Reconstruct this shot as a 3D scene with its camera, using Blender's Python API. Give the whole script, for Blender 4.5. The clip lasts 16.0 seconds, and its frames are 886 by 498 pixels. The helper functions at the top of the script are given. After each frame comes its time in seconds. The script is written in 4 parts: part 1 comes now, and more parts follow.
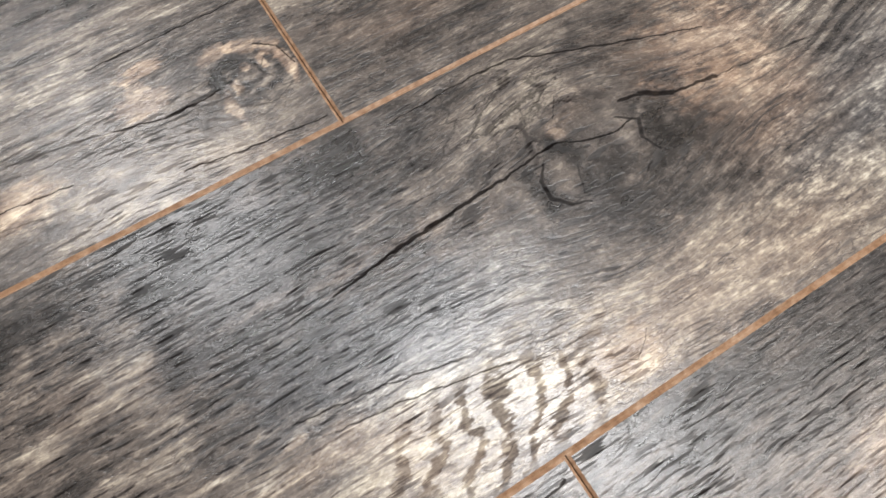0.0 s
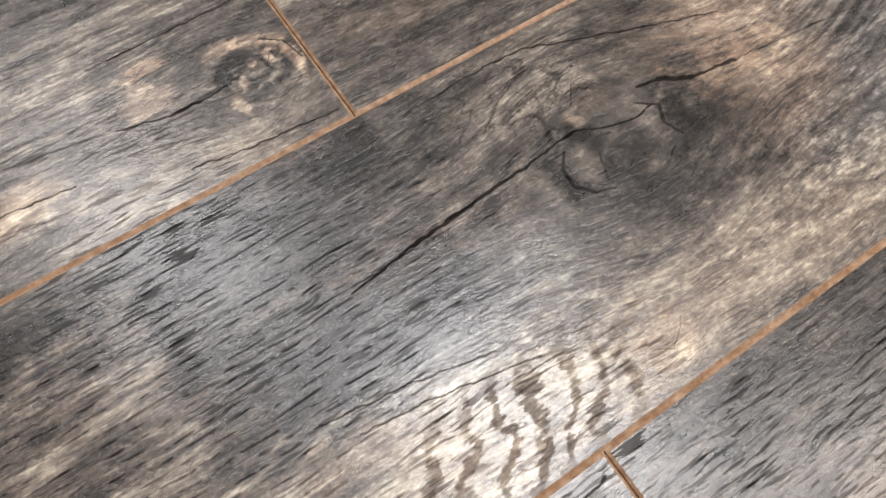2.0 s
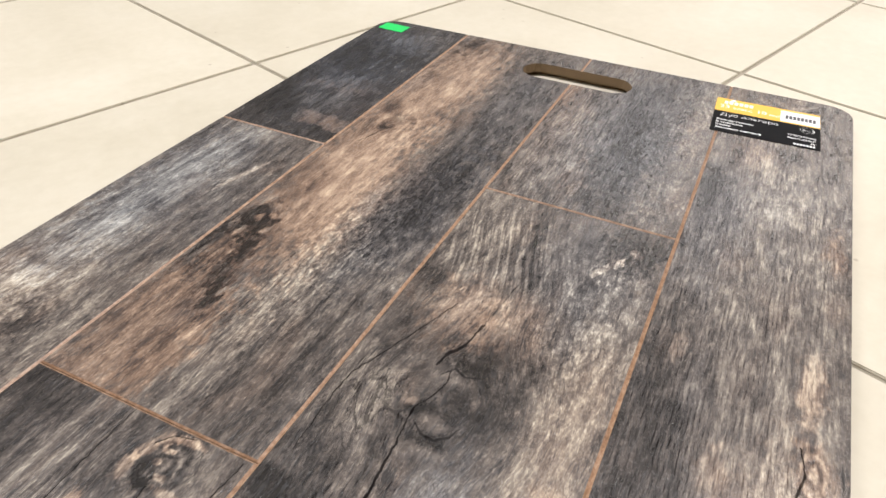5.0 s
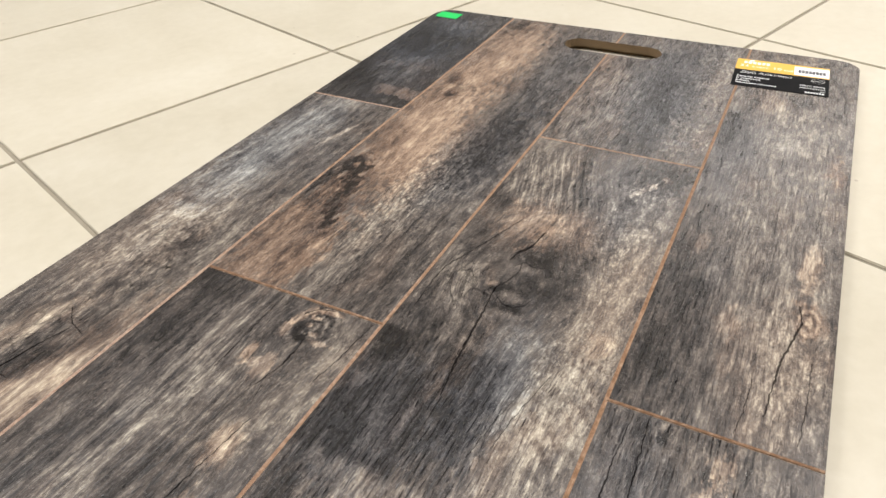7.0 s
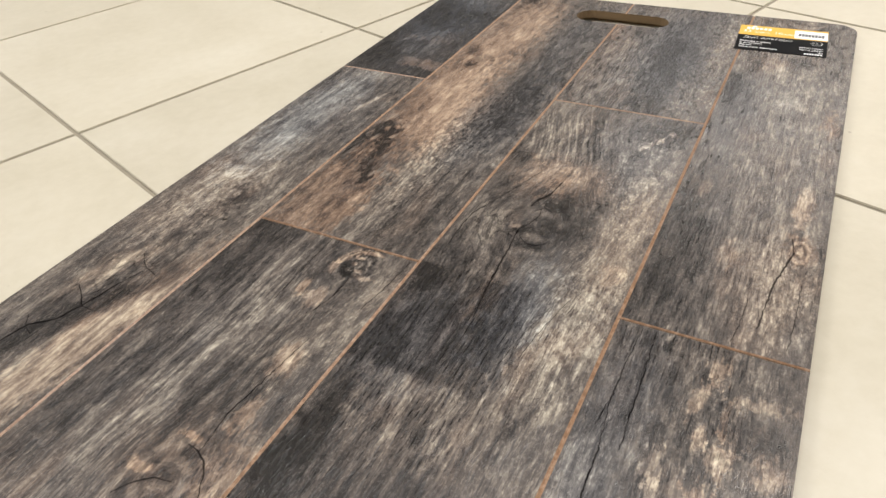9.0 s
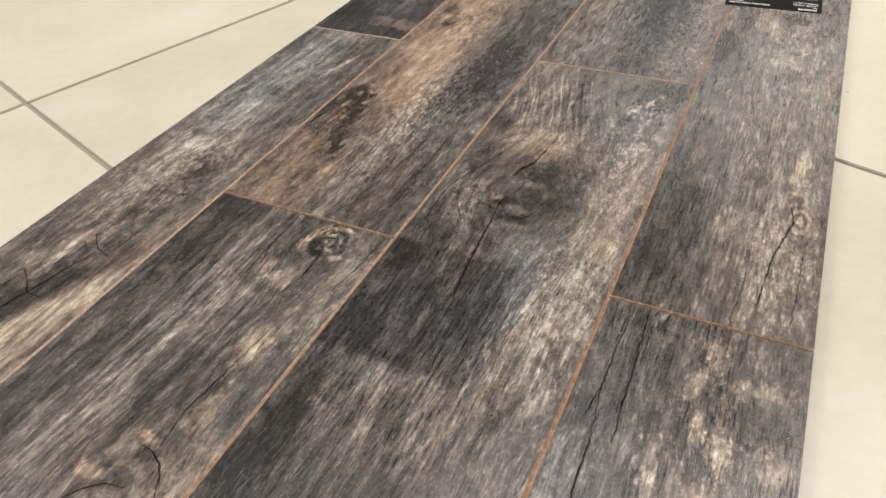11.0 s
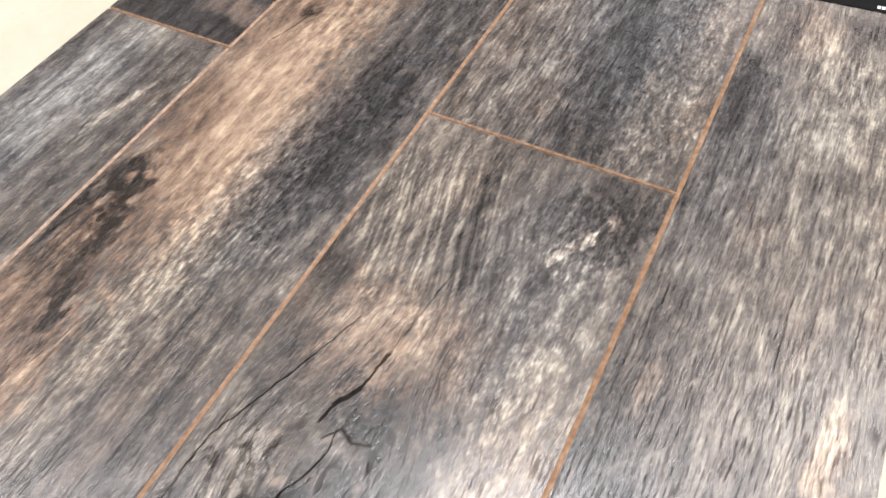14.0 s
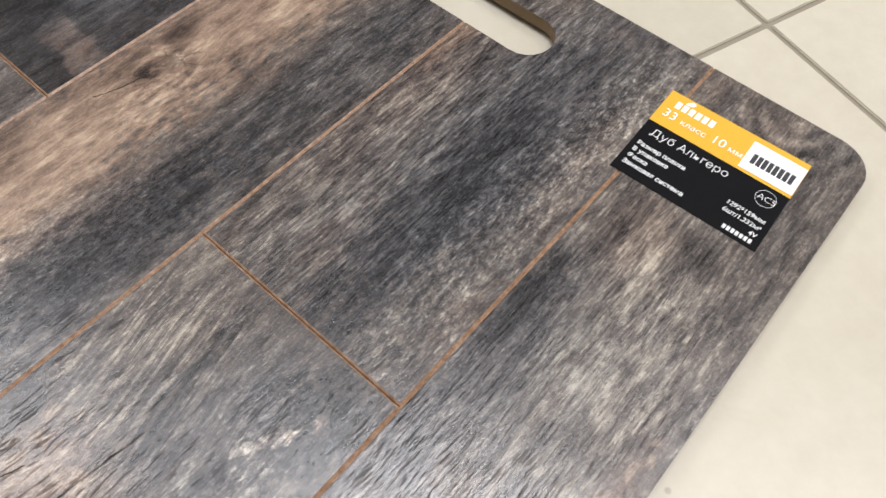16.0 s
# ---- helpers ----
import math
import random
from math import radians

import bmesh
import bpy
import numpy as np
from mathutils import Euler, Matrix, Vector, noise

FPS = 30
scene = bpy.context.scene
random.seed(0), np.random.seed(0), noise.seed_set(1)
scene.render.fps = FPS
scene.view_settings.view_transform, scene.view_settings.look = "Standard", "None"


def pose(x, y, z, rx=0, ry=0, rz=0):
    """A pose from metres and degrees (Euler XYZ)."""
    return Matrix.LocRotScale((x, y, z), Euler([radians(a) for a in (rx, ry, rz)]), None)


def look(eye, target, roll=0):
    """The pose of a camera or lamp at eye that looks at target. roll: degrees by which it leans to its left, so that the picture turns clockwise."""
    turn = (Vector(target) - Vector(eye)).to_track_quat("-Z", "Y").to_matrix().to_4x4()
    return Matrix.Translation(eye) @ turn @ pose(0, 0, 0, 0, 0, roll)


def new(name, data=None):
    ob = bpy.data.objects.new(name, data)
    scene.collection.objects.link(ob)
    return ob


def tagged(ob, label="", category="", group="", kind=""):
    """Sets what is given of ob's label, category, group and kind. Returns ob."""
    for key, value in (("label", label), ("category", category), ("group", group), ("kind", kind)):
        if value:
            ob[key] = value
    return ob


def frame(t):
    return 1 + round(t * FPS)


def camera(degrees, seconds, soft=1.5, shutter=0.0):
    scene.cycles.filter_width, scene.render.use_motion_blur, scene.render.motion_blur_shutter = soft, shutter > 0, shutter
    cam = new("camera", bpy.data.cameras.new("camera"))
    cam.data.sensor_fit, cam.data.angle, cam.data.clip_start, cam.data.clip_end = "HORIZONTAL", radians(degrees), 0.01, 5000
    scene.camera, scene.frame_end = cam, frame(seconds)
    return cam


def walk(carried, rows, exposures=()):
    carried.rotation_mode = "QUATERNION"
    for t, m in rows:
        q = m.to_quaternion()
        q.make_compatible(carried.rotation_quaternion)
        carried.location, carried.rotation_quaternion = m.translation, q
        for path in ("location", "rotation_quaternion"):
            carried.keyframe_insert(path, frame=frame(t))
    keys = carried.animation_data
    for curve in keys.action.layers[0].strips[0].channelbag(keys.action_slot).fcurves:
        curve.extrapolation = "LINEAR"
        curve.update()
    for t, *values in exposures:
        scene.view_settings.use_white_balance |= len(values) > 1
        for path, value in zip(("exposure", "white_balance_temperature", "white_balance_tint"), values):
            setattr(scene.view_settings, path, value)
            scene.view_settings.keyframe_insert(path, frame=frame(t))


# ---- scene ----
cam = camera(64.7, 16.0, soft=1.5, shutter=0.3)
PATH = [
    (0, (0.157, -0.054, 0.263), (-0.476, 0.38, -1.585), 2.5),
    (0.5, (0.158, -0.077, 0.262), (-0.48, 0.34, -1.587), 2.7),
    (1, (0.159, -0.093, 0.255), (-0.512, 0.344, -1.578), 1.0),
    (1.5, (0.158, -0.074, 0.254), (-0.515, 0.358, -1.58), -0.8),
    (2, (0.156, -0.067, 0.248), (-0.513, 0.422, -1.572), 2.4),
    (2.5, (0.157, -0.044, 0.258), (-0.553, 0.548, -1.516), 2.0),
    (3, (0.166, -0.038, 0.28), (-0.596, 0.874, -1.328), 5.4),
    (3.2, (0.165, -0.034, 0.29), (-0.576, 1.017, -1.242), 7.7),
    (5.3, (0.18, -0.188, 0.322), (-0.478, 1.275, -0.873), 1.4),
    (5.5, (0.184, -0.201, 0.323), (-0.486, 1.249, -0.881), 0.7),
    (6, (0.195, -0.24, 0.332), (-0.517, 1.177, -0.886), -1.0),
    (6.5, (0.201, -0.27, 0.335), (-0.543, 1.139, -0.873), -1.5),
    (7, (0.21, -0.298, 0.343), (-0.551, 1.118, -0.847), -2.2),
    (7.5, (0.218, -0.316, 0.347), (-0.545, 1.071, -0.875), -2.8),
    (8, (0.226, -0.334, 0.351), (-0.549, 1.05, -0.868), -2.8),
    (8.5, (0.229, -0.352, 0.35), (-0.544, 1.026, -0.875), -3.1),
    (9, (0.231, -0.365, 0.354), (-0.557, 1.012, -0.864), -4.2),
    (9.2, (0.233, -0.373, 0.354), (-0.568, 0.992, -0.869), -3.9),
    (11.3, (0.21, -0.316, 0.331), (-0.507, 1.024, -0.969), -4.2),
    (11.5, (0.203, -0.302, 0.328), (-0.533, 1.028, -0.972), -4.4),
    (12, (0.189, -0.249, 0.318), (-0.496, 1.052, -1.038), -5.2),
    (12.5, (0.179, -0.193, 0.303), (-0.488, 1.073, -1.094), -6.2),
    (13, (0.172, -0.14, 0.292), (-0.513, 1.036, -1.173), -4.8),
    (13.5, (0.168, -0.057, 0.327), (-0.552, 0.979, -1.224), -5.3),
    (14, (0.179, 0.033, 0.319), (-0.46, 1.007, -1.307), -6.4),
    (14.5, (0.193, 0.124, 0.322), (-0.474, 0.98, -1.358), -5.4),
    (15, (0.204, 0.179, 0.325), (-0.462, 1.02, -1.364), -2.4),
    (15.5, (0.228, 0.213, 0.346), (-0.441, 1.018, -1.358), -0.1),
    (16, (0.243, 0.231, 0.368), (-0.386, 1.015, -1.361), 2.6),
]
EXPOSURES = [(0.0, 0.32, 6650, 11), (2.2, 0.26, 6750, 13), (3.0, 0.45, 6850, 15), (5.3, 0.33, 6600, 13), (8.0, 0.22, 6800, 11), (9.2, 0.14, 6800, 11), (11.3, 0.10, 6800, 11), (12.0, 0.16, 6700, 11),
             (14.0, 0.56, 6550, 13), (15.0, 0.46, 6500, 14), (15.5, 0.26, 6500, 14), (16.0, -0.04, 6400, 13)]
walk(cam, [(t, look(eye, target, roll)) for t, eye, target, roll in PATH], EXPOSURES)

H, FLOOR = 0.012, -0.003   # heights of the board's face and of the floor
PW = 0.159           # visible width of one plank
X0, X1, Y0, Y1 = -0.275, 0.281, -0.560, 0.630   # the board's outline
YC = 0.306           # cross joints of the first and third rows; those of the second and fourth lie at 0
CH, CD = 0.00135, 0.0009   # chamfer width and depth
CEIL = 2.75
PITCH, GAP, ANGLE, TX, TY = 0.4095, 0.0046, 71.60, -0.3548, 0.4555   # floor tiles: spacing, joint, direction and one corner
ROWS_U, ROWS_V = (-6, 15), (-7, 7)                                # the room's extent, counted in tiles

# ---------------------------------------------------------------- light
world = bpy.data.worlds.new("world")
scene.world = world
world.use_nodes = True
world.node_tree.nodes["Background"].inputs[0].default_value = (0.9, 0.93, 1.0, 1)
world.node_tree.nodes["Background"].inputs[1].default_value = 0.05


def ceiling_lamp(x, y, length, width, turn, watts, colour):
    data = bpy.data.lights.new("tube_light", "AREA")
    data.shape, data.size, data.size_y, data.energy, data.color = "RECTANGLE", length, width, watts, colour
    lamp = new("tube_light", data)
    lamp.matrix_world = pose(x, y, CEIL - 0.06, 0, 0, turn)
    return lamp


# two rows of linear fittings, slantwise to the board as the floor is
COOL, PLAIN = (0.95, 0.975, 1.0), (1.0, 0.965, 0.93)
LAMPS = [(-1.72, -0.36, 1.30, 0.34, 27.0, 36.0, COOL), (0.06, 0.57, 1.30, 0.34, 27.0, 56.0, COOL),
         (-0.40, 5.10, 1.50, 0.50, 27.0, 17.5, PLAIN), (0.98, 5.80, 1.50, 0.50, 27.0, 17.5, PLAIN), (1.25, 1.78, 1.30, 0.34, 27.0, 34.0, PLAIN)]
for row in LAMPS:
    ceiling_lamp(*row)


# ---------------------------------------------------------------- node helpers
class Nodes:
    """Short hand for building a shader tree."""

    def __init__(self, tree):
        self.tree = tree

    def put(self, kind, operation="", use_clamp=False, interpolation_type="", data_type="", blend_type="", feature=""):
        n = self.tree.nodes.new(kind)
        if operation:
            n.operation = operation
        if use_clamp:
            n.use_clamp = True
        if interpolation_type:
            n.interpolation_type = interpolation_type
        if data_type:
            n.data_type = data_type
        if blend_type:
            n.blend_type = blend_type
        if feature:
            n.feature = feature
        return n

    def feed(self, socket, value):
        if value is None:
            return
        if hasattr(value, "is_output"):
            self.tree.links.new(value, socket)
        else:
            socket.default_value = value

    def m(self, op, a, b=None, c=None, clamp=False):
        n = self.put("ShaderNodeMath", operation=op, use_clamp=clamp)
        for s, v in zip(n.inputs, (a, b, c)):
            self.feed(s, v)
        return n.outputs[0]

    def v(self, op, a, b=None):
        n = self.put("ShaderNodeVectorMath", operation=op)
        self.feed(n.inputs[0], a)
        self.feed(n.inputs[1], b)
        return n.outputs["Value"] if op in ("DOT_PRODUCT", "LENGTH", "DISTANCE") else n.outputs[0]

    def xyz(self, x, y, z=0.0):
        n = self.put("ShaderNodeCombineXYZ")
        for s, v in zip(n.inputs, (x, y, z)):
            self.feed(s, v)
        return n.outputs[0]

    def split(self, vec):
        n = self.put("ShaderNodeSeparateXYZ")
        self.feed(n.inputs[0], vec)
        return n.outputs

    def noise(self, vec, scale=1.0, detail=2.0, rough=0.5, warp=0.0):
        n = self.put("ShaderNodeTexNoise")
        for k, v in (("Vector", vec), ("Scale", scale), ("Detail", detail), ("Roughness", rough), ("Distortion", warp)):
            self.feed(n.inputs[k], v)
        return n.outputs["Fac"]

    def step(self, x, a, b, lo=0.0, hi=1.0):
        n = self.put("ShaderNodeMapRange", interpolation_type="SMOOTHSTEP")
        for s, v in zip(n.inputs, (x, a, b, lo, hi)):
            self.feed(s, v)
        return n.outputs[0]

    def mix(self, f, a, b, blend="MIX"):
        n = self.put("ShaderNodeMix", data_type="RGBA", blend_type=blend)
        self.feed(n.inputs[0], f)
        self.feed(n.inputs[6], a)
        self.feed(n.inputs[7], b)
        return n.outputs[2]

    def ramp(self, f, stops):
        n = self.put("ShaderNodeValToRGB")
        el = n.color_ramp.elements
        while len(el) < len(stops):
            el.new(0.5)
        for e, (p, c) in zip(el, stops):
            e.position, e.color = p, (*c, 1)
        self.feed(n.inputs[0], f)
        return n.outputs[0]


def shader(name):
    mat = bpy.data.materials.new(name)
    mat.use_nodes = True
    t = Nodes(mat.node_tree)
    return mat, t, mat.node_tree.nodes["Principled BSDF"]


def make_group(name, inputs):
    g = bpy.data.node_groups.new(name, "ShaderNodeTree")
    for label, kind in inputs:
        g.interface.new_socket(label, in_out="INPUT", socket_type=kind)
    g.interface.new_socket("Mask", in_out="OUTPUT", socket_type="NodeSocketFloat")
    t = Nodes(g)
    return g, t, t.put("NodeGroupInput").outputs, t.put("NodeGroupOutput").inputs[0]


FL, VE = "NodeSocketFloat", "NodeSocketVector"
# an ellipse with a ragged edge: 1 inside, 0 outside
patch_group, t, i, out = make_group("ragged_patch", [("P", VE), ("Edge", FL), ("cx", FL), ("cy", FL), ("rx", FL), ("ry", FL), ("Skew", FL), ("Soft", FL)])
sx, sy, _ = t.split(i["P"])
dy = t.m("SUBTRACT", sy, i["cy"])
dx = t.m("SUBTRACT", t.m("SUBTRACT", sx, i["cx"]), t.m("MULTIPLY", dy, i["Skew"]))
d = t.v("LENGTH", t.xyz(t.m("DIVIDE", dx, i["rx"]), t.m("DIVIDE", dy, i["ry"])))
d = t.m("ADD", d, i["Edge"])
t.feed(out, t.step(d, t.m("ADD", 1.0, i["Soft"]), t.m("SUBTRACT", 1.0, i["Soft"])))
# a block with straighter sides
block_group, t, i, out = make_group("ragged_block", [("P", VE), ("Edge", FL), ("cx", FL), ("cy", FL), ("rx", FL), ("ry", FL), ("Skew", FL), ("Soft", FL)])
sx, sy, _ = t.split(i["P"])
dy = t.m("SUBTRACT", sy, i["cy"])
dx = t.m("SUBTRACT", t.m("SUBTRACT", sx, i["cx"]), t.m("MULTIPLY", dy, i["Skew"]))
d = t.m("MAXIMUM", t.m("ABSOLUTE", t.m("DIVIDE", dx, i["rx"])), t.m("ABSOLUTE", t.m("DIVIDE", dy, i["ry"])))
d = t.m("ADD", d, i["Edge"])
t.feed(out, t.step(d, t.m("ADD", 1.0, i["Soft"]), t.m("SUBTRACT", 1.0, i["Soft"])))
# one length of a split in the wood
crack_group, t, i, out = make_group("split_line", [("P", VE), ("A", VE), ("B", VE), ("Width", FL)])
pa, ba = t.v("SUBTRACT", i["P"], i["A"]), t.v("SUBTRACT", i["B"], i["A"])
h = t.m("DIVIDE", t.v("DOT_PRODUCT", pa, ba), t.v("DOT_PRODUCT", ba, ba), clamp=True)
sc = t.put("ShaderNodeVectorMath", operation="SCALE")
t.feed(sc.inputs[0], ba)
t.feed(sc.inputs["Scale"], h)
d = t.v("DISTANCE", pa, sc.outputs[0])
t.feed(out, t.step(d, i["Width"], t.m("MULTIPLY", i["Width"], 0.35)))

GREY = [(0, (0.010, 0.008, 0.0075)), (0.22, (0.034, 0.029, 0.027)), (0.45, (0.104, 0.086, 0.076)), (0.62, (0.212, 0.180, 0.150)), (0.8, (0.412, 0.364, 0.292)), (1, (0.700, 0.632, 0.508))]
TAN = [(0, (0.018, 0.013, 0.011)), (0.22, (0.060, 0.040, 0.032)), (0.45, (0.176, 0.117, 0.085)), (0.62, (0.300, 0.210, 0.152)), (0.8, (0.486, 0.368, 0.262)), (1, (0.720, 0.580, 0.420))]
BLUE = [(0, (0.012, 0.012, 0.014)), (0.22, (0.034, 0.036, 0.043)), (0.45, (0.094, 0.098, 0.108)), (0.62, (0.186, 0.197, 0.204)), (0.8, (0.360, 0.372, 0.378)), (1, (0.600, 0.636, 0.636))]


class Wood:
    """A printed, embossed plank face: grey weathered oak with its own marks, laid out in the board's metres."""

    def __init__(self, name, seed, level=0.40, blotch=0.30, grain=1.0):
        self.mat, self.t, self.bsdf = shader(name)
        t = self.t
        self.seed, self.level, self.blotch, self.grain = seed, level, blotch, grain
        raw = t.put("ShaderNodeTexCoord").outputs["Object"]
        x, y, _ = t.split(raw)
        y = t.m("MULTIPLY", y, 0.988)
        self.raw = t.xyz(x, y, 0.0)
        n1 = t.noise(t.xyz(t.m("MULTIPLY", x, 55.0), t.m("MULTIPLY", y, 38.0), seed), detail=3.0)
        n2 = t.noise(t.xyz(t.m("MULTIPLY", x, 55.0), t.m("MULTIPLY", y, 38.0), seed + 7.3), detail=3.0)
        self.edge = t.m("MULTIPLY", t.m("SUBTRACT", t.noise(t.xyz(t.m("MULTIPLY", x, 190.0), t.m("MULTIPLY", y, 95.0), seed + 3.1), detail=4.0, rough=0.7), 0.5), 2.5)
        wob = t.xyz(t.m("MULTIPLY", t.m("SUBTRACT", n1, 0.5), 0.020), t.m("MULTIPLY", t.m("SUBTRACT", n2, 0.5), 0.034))
        self.p = t.v("ADD", self.raw, wob)                     # for blotches
        self.pf = t.v("ADD", self.raw, t.v("MULTIPLY", wob, (0.3, 0.3, 0.3)))   # for small marks
        small = t.xyz(t.m("MULTIPLY", t.m("SUBTRACT", t.noise(t.xyz(t.m("MULTIPLY", x, 160.0), t.m("MULTIPLY", y, 160.0), seed), detail=3.0), 0.5), 0.0034), 0.0)
        self.pc = t.v("ADD", self.raw, small)                  # for splits
        n3 = t.noise(t.xyz(t.m("MULTIPLY", x, 120.0), t.m("MULTIPLY", y, 62.0), seed + 5.9), detail=2.0)
        sway = t.m("ADD", t.m("MULTIPLY", t.m("SUBTRACT", n1, 0.5), 0.003), t.m("MULTIPLY", t.m("SUBTRACT", n3, 0.5), 0.0009))
        self.gx, self.y = t.m("ADD", x, sway), y
        self.sums = {}

    def add(self, key, term, op="ADD"):
        self.sums[key] = self.t.m(op, self.sums[key], term) if key in self.sums else term

    def mask(self, cx, cy, rx, ry, soft=0.5, skew=0.0, ragged=1.0, block=False, firm=False):
        t = self.t
        n = t.put("ShaderNodeGroup")
        n.node_tree = block_group if block else patch_group
        e = self.edge if ragged == 1.0 else t.m("MULTIPLY", self.edge, ragged)
        for k, v in (("P", self.pf if firm else self.p), ("Edge", e), ("cx", cx), ("cy", cy), ("rx", rx), ("ry", ry), ("Skew", skew), ("Soft", soft)):
            t.feed(n.inputs[k], v)
        return n.outputs[0]

    def tone(self, amount, *a, **k):
        self.add("value", self.t.m("MULTIPLY", self.mask(*a, **k), 1.35 * amount))

    def warm(self, amount, *a, **k):
        self.add("tan", self.t.m("MULTIPLY", self.mask(*a, **k), amount))

    def cool(self, amount, *a, **k):
        self.add("blue", self.t.m("MULTIPLY", self.mask(*a, **k), 0.7 * amount))

    def mottle(self, amount, *a, **k):
        self.add("mott", self.t.m("MULTIPLY", self.mask(*a, **k), 0.62 * amount))

    def craze(self, amount, *a, **k):
        self.add("craze", self.t.m("MULTIPLY", self.mask(*a, **k), amount))

    def calm(self, amount, *a, **k):
        """Smoother printing: less fine grain."""
        self.add("calm", self.t.m("MULTIPLY", self.mask(*a, **k), amount))

    def flake(self, *a, warm=0.5, up=0.38, **k):
        k = {"soft": 0.35, "ragged": 1.1, "firm": True, **k}
        q = self.mask(*a, **k)
        self.add("value", self.t.m("MULTIPLY", q, 0.8 * up))
        self.add("tan", self.t.m("MULTIPLY", q, warm))

    def split(self, width, *points, strength=1.0):
        """A dark split along a few points, thinner towards its ends."""
        t = self.t
        for n, (a, b) in enumerate(zip(points, points[1:])):
            g = t.put("ShaderNodeGroup")
            g.node_tree = crack_group
            ends = 0.62 if n in (0, len(points) - 2) and len(points) > 2 else 1.0
            for k, v in (("P", self.pc), ("A", (*a, 0)), ("B", (*b, 0)), ("Width", 0.78 * width * ends)):
                t.feed(g.inputs[k], v)
            self.add("lines", g.outputs[0] if strength == 1.0 else t.m("MULTIPLY", g.outputs[0], strength), "MAXIMUM")

    def bend(self, cx, cy, rx, ry, push=0.8):
        """Lets the grain flow round a place."""
        t = self.t
        dx, dy = t.m("SUBTRACT", self.gx, cx), t.m("SUBTRACT", self.y, cy)
        d2 = t.m("ADD", t.m("POWER", t.m("ABSOLUTE", t.m("DIVIDE", dx, rx)), 2.0), t.m("POWER", t.m("ABSOLUTE", t.m("DIVIDE", dy, ry)), 2.0))
        f = t.m("MULTIPLY", t.m("POWER", 2.718, t.m("MULTIPLY", d2, -1.0)), push)
        self.gx = t.m("SUBTRACT", self.gx, t.m("MULTIPLY", dx, f))

    def knot(self, cx, cy, rx, ry, freq=16.0, amount=0.16, dark=-0.16, reach=1.0):
        """Rings round a knot."""
        t = self.t
        self.bend(cx, cy, rx * 1.6, ry * 1.8, 0.5)
        px, py, _ = t.split(self.pf)
        d = t.v("LENGTH", t.xyz(t.m("DIVIDE", t.m("SUBTRACT", px, cx), rx), t.m("DIVIDE", t.m("SUBTRACT", py, cy), ry)))
        d = t.m("ADD", d, t.m("MULTIPLY", self.edge, 0.22))
        inside = t.step(d, 1.35 * reach, 0.55 * reach)
        wave = t.m("SINE", t.m("MULTIPLY", d, freq))
        self.add("value", t.m("MULTIPLY", t.m("MULTIPLY", wave, inside), amount))
        self.add("value", t.m("MULTIPLY", inside, dark))
        self.add("arcs", t.m("MULTIPLY", wave, inside))

    def arch(self, cx, cy, rx, ry, mx, my, mrx, mry, freq=22.0, amount=0.14, jitter=0.06):
        """Arched flat-sawn figure: rings about one place that show inside a patch."""
        t = self.t
        px, py, _ = t.split(self.pf)
        d = t.v("LENGTH", t.xyz(t.m("DIVIDE", t.m("SUBTRACT", px, cx), rx), t.m("DIVIDE", t.m("SUBTRACT", py, cy), ry)))
        d = t.m("ADD", d, t.m("MULTIPLY", self.edge, jitter))
        wave = t.m("SINE", t.m("MULTIPLY", d, freq))
        q = self.mask(mx, my, mrx, mry, soft=0.5)
        self.add("value", t.m("MULTIPLY", t.m("MULTIPLY", wave, q), amount))
        self.add("arcs", t.m("MULTIPLY", wave, q))

    def dashes(self, amount, pitch, *a, **k):
        """Rows of short dark pores along the grain."""
        t = self.t
        wob = t.noise(t.v("MULTIPLY", self.raw, (60.0, 18.0, 1.0)), detail=2.0)
        row = t.m("COSINE", t.m("ADD", t.m("MULTIPLY", self.gx, math.tau / pitch), t.m("MULTIPLY", wob, 4.5)))
        brk = t.noise(t.xyz(t.m("MULTIPLY", self.gx, 0.75 / pitch), t.m("MULTIPLY", self.y, 125.0), self.seed + 9.0), detail=2.0)
        q = t.m("MULTIPLY", t.m("MULTIPLY", t.step(row, 0.55, 0.95), t.step(brk, 0.46, 0.56)), self.mask(*a, **k))
        self.add("value", t.m("MULTIPLY", q, amount))
        self.add("matt", t.m("MULTIPLY", q, 0.8))

    def ribs(self, amount, pitch, *a, run=20.0, lean=0.0, **k):
        """Strong straight grain: light and dark lines side by side, leaning across the plank where asked."""
        t = self.t
        gx = self.gx
        if lean:
            gx = t.m("ADD", gx, t.m("MULTIPLY", self.y, lean))
        n = t.noise(t.xyz(t.m("MULTIPLY", gx, 1.0 / pitch), t.m("MULTIPLY", self.y, run), self.seed + 17.0), detail=2.0, rough=0.55)
        q = t.m("MULTIPLY", t.m("SUBTRACT", t.step(n, 0.36, 0.64), 0.5), self.mask(*a, **k))
        self.add("value", t.m("MULTIPLY", q, amount))

    def bands(self, cx, cy, rx, ry, period, slope, amount, phase=0.0):
        """Short dark pore ticks gathered in slanting bands."""
        t = self.t
        px, py, _ = t.split(self.p)
        u = t.m("ADD", t.m("SUBTRACT", py, cy), t.m("MULTIPLY", t.m("SUBTRACT", px, cx), slope))
        wave = t.m("COSINE", t.m("ADD", t.m("MULTIPLY", u, math.tau / period), phase))
        ticks = t.noise(t.v("MULTIPLY", self.raw, (620.0, 110.0, 1.0)), detail=2.0)
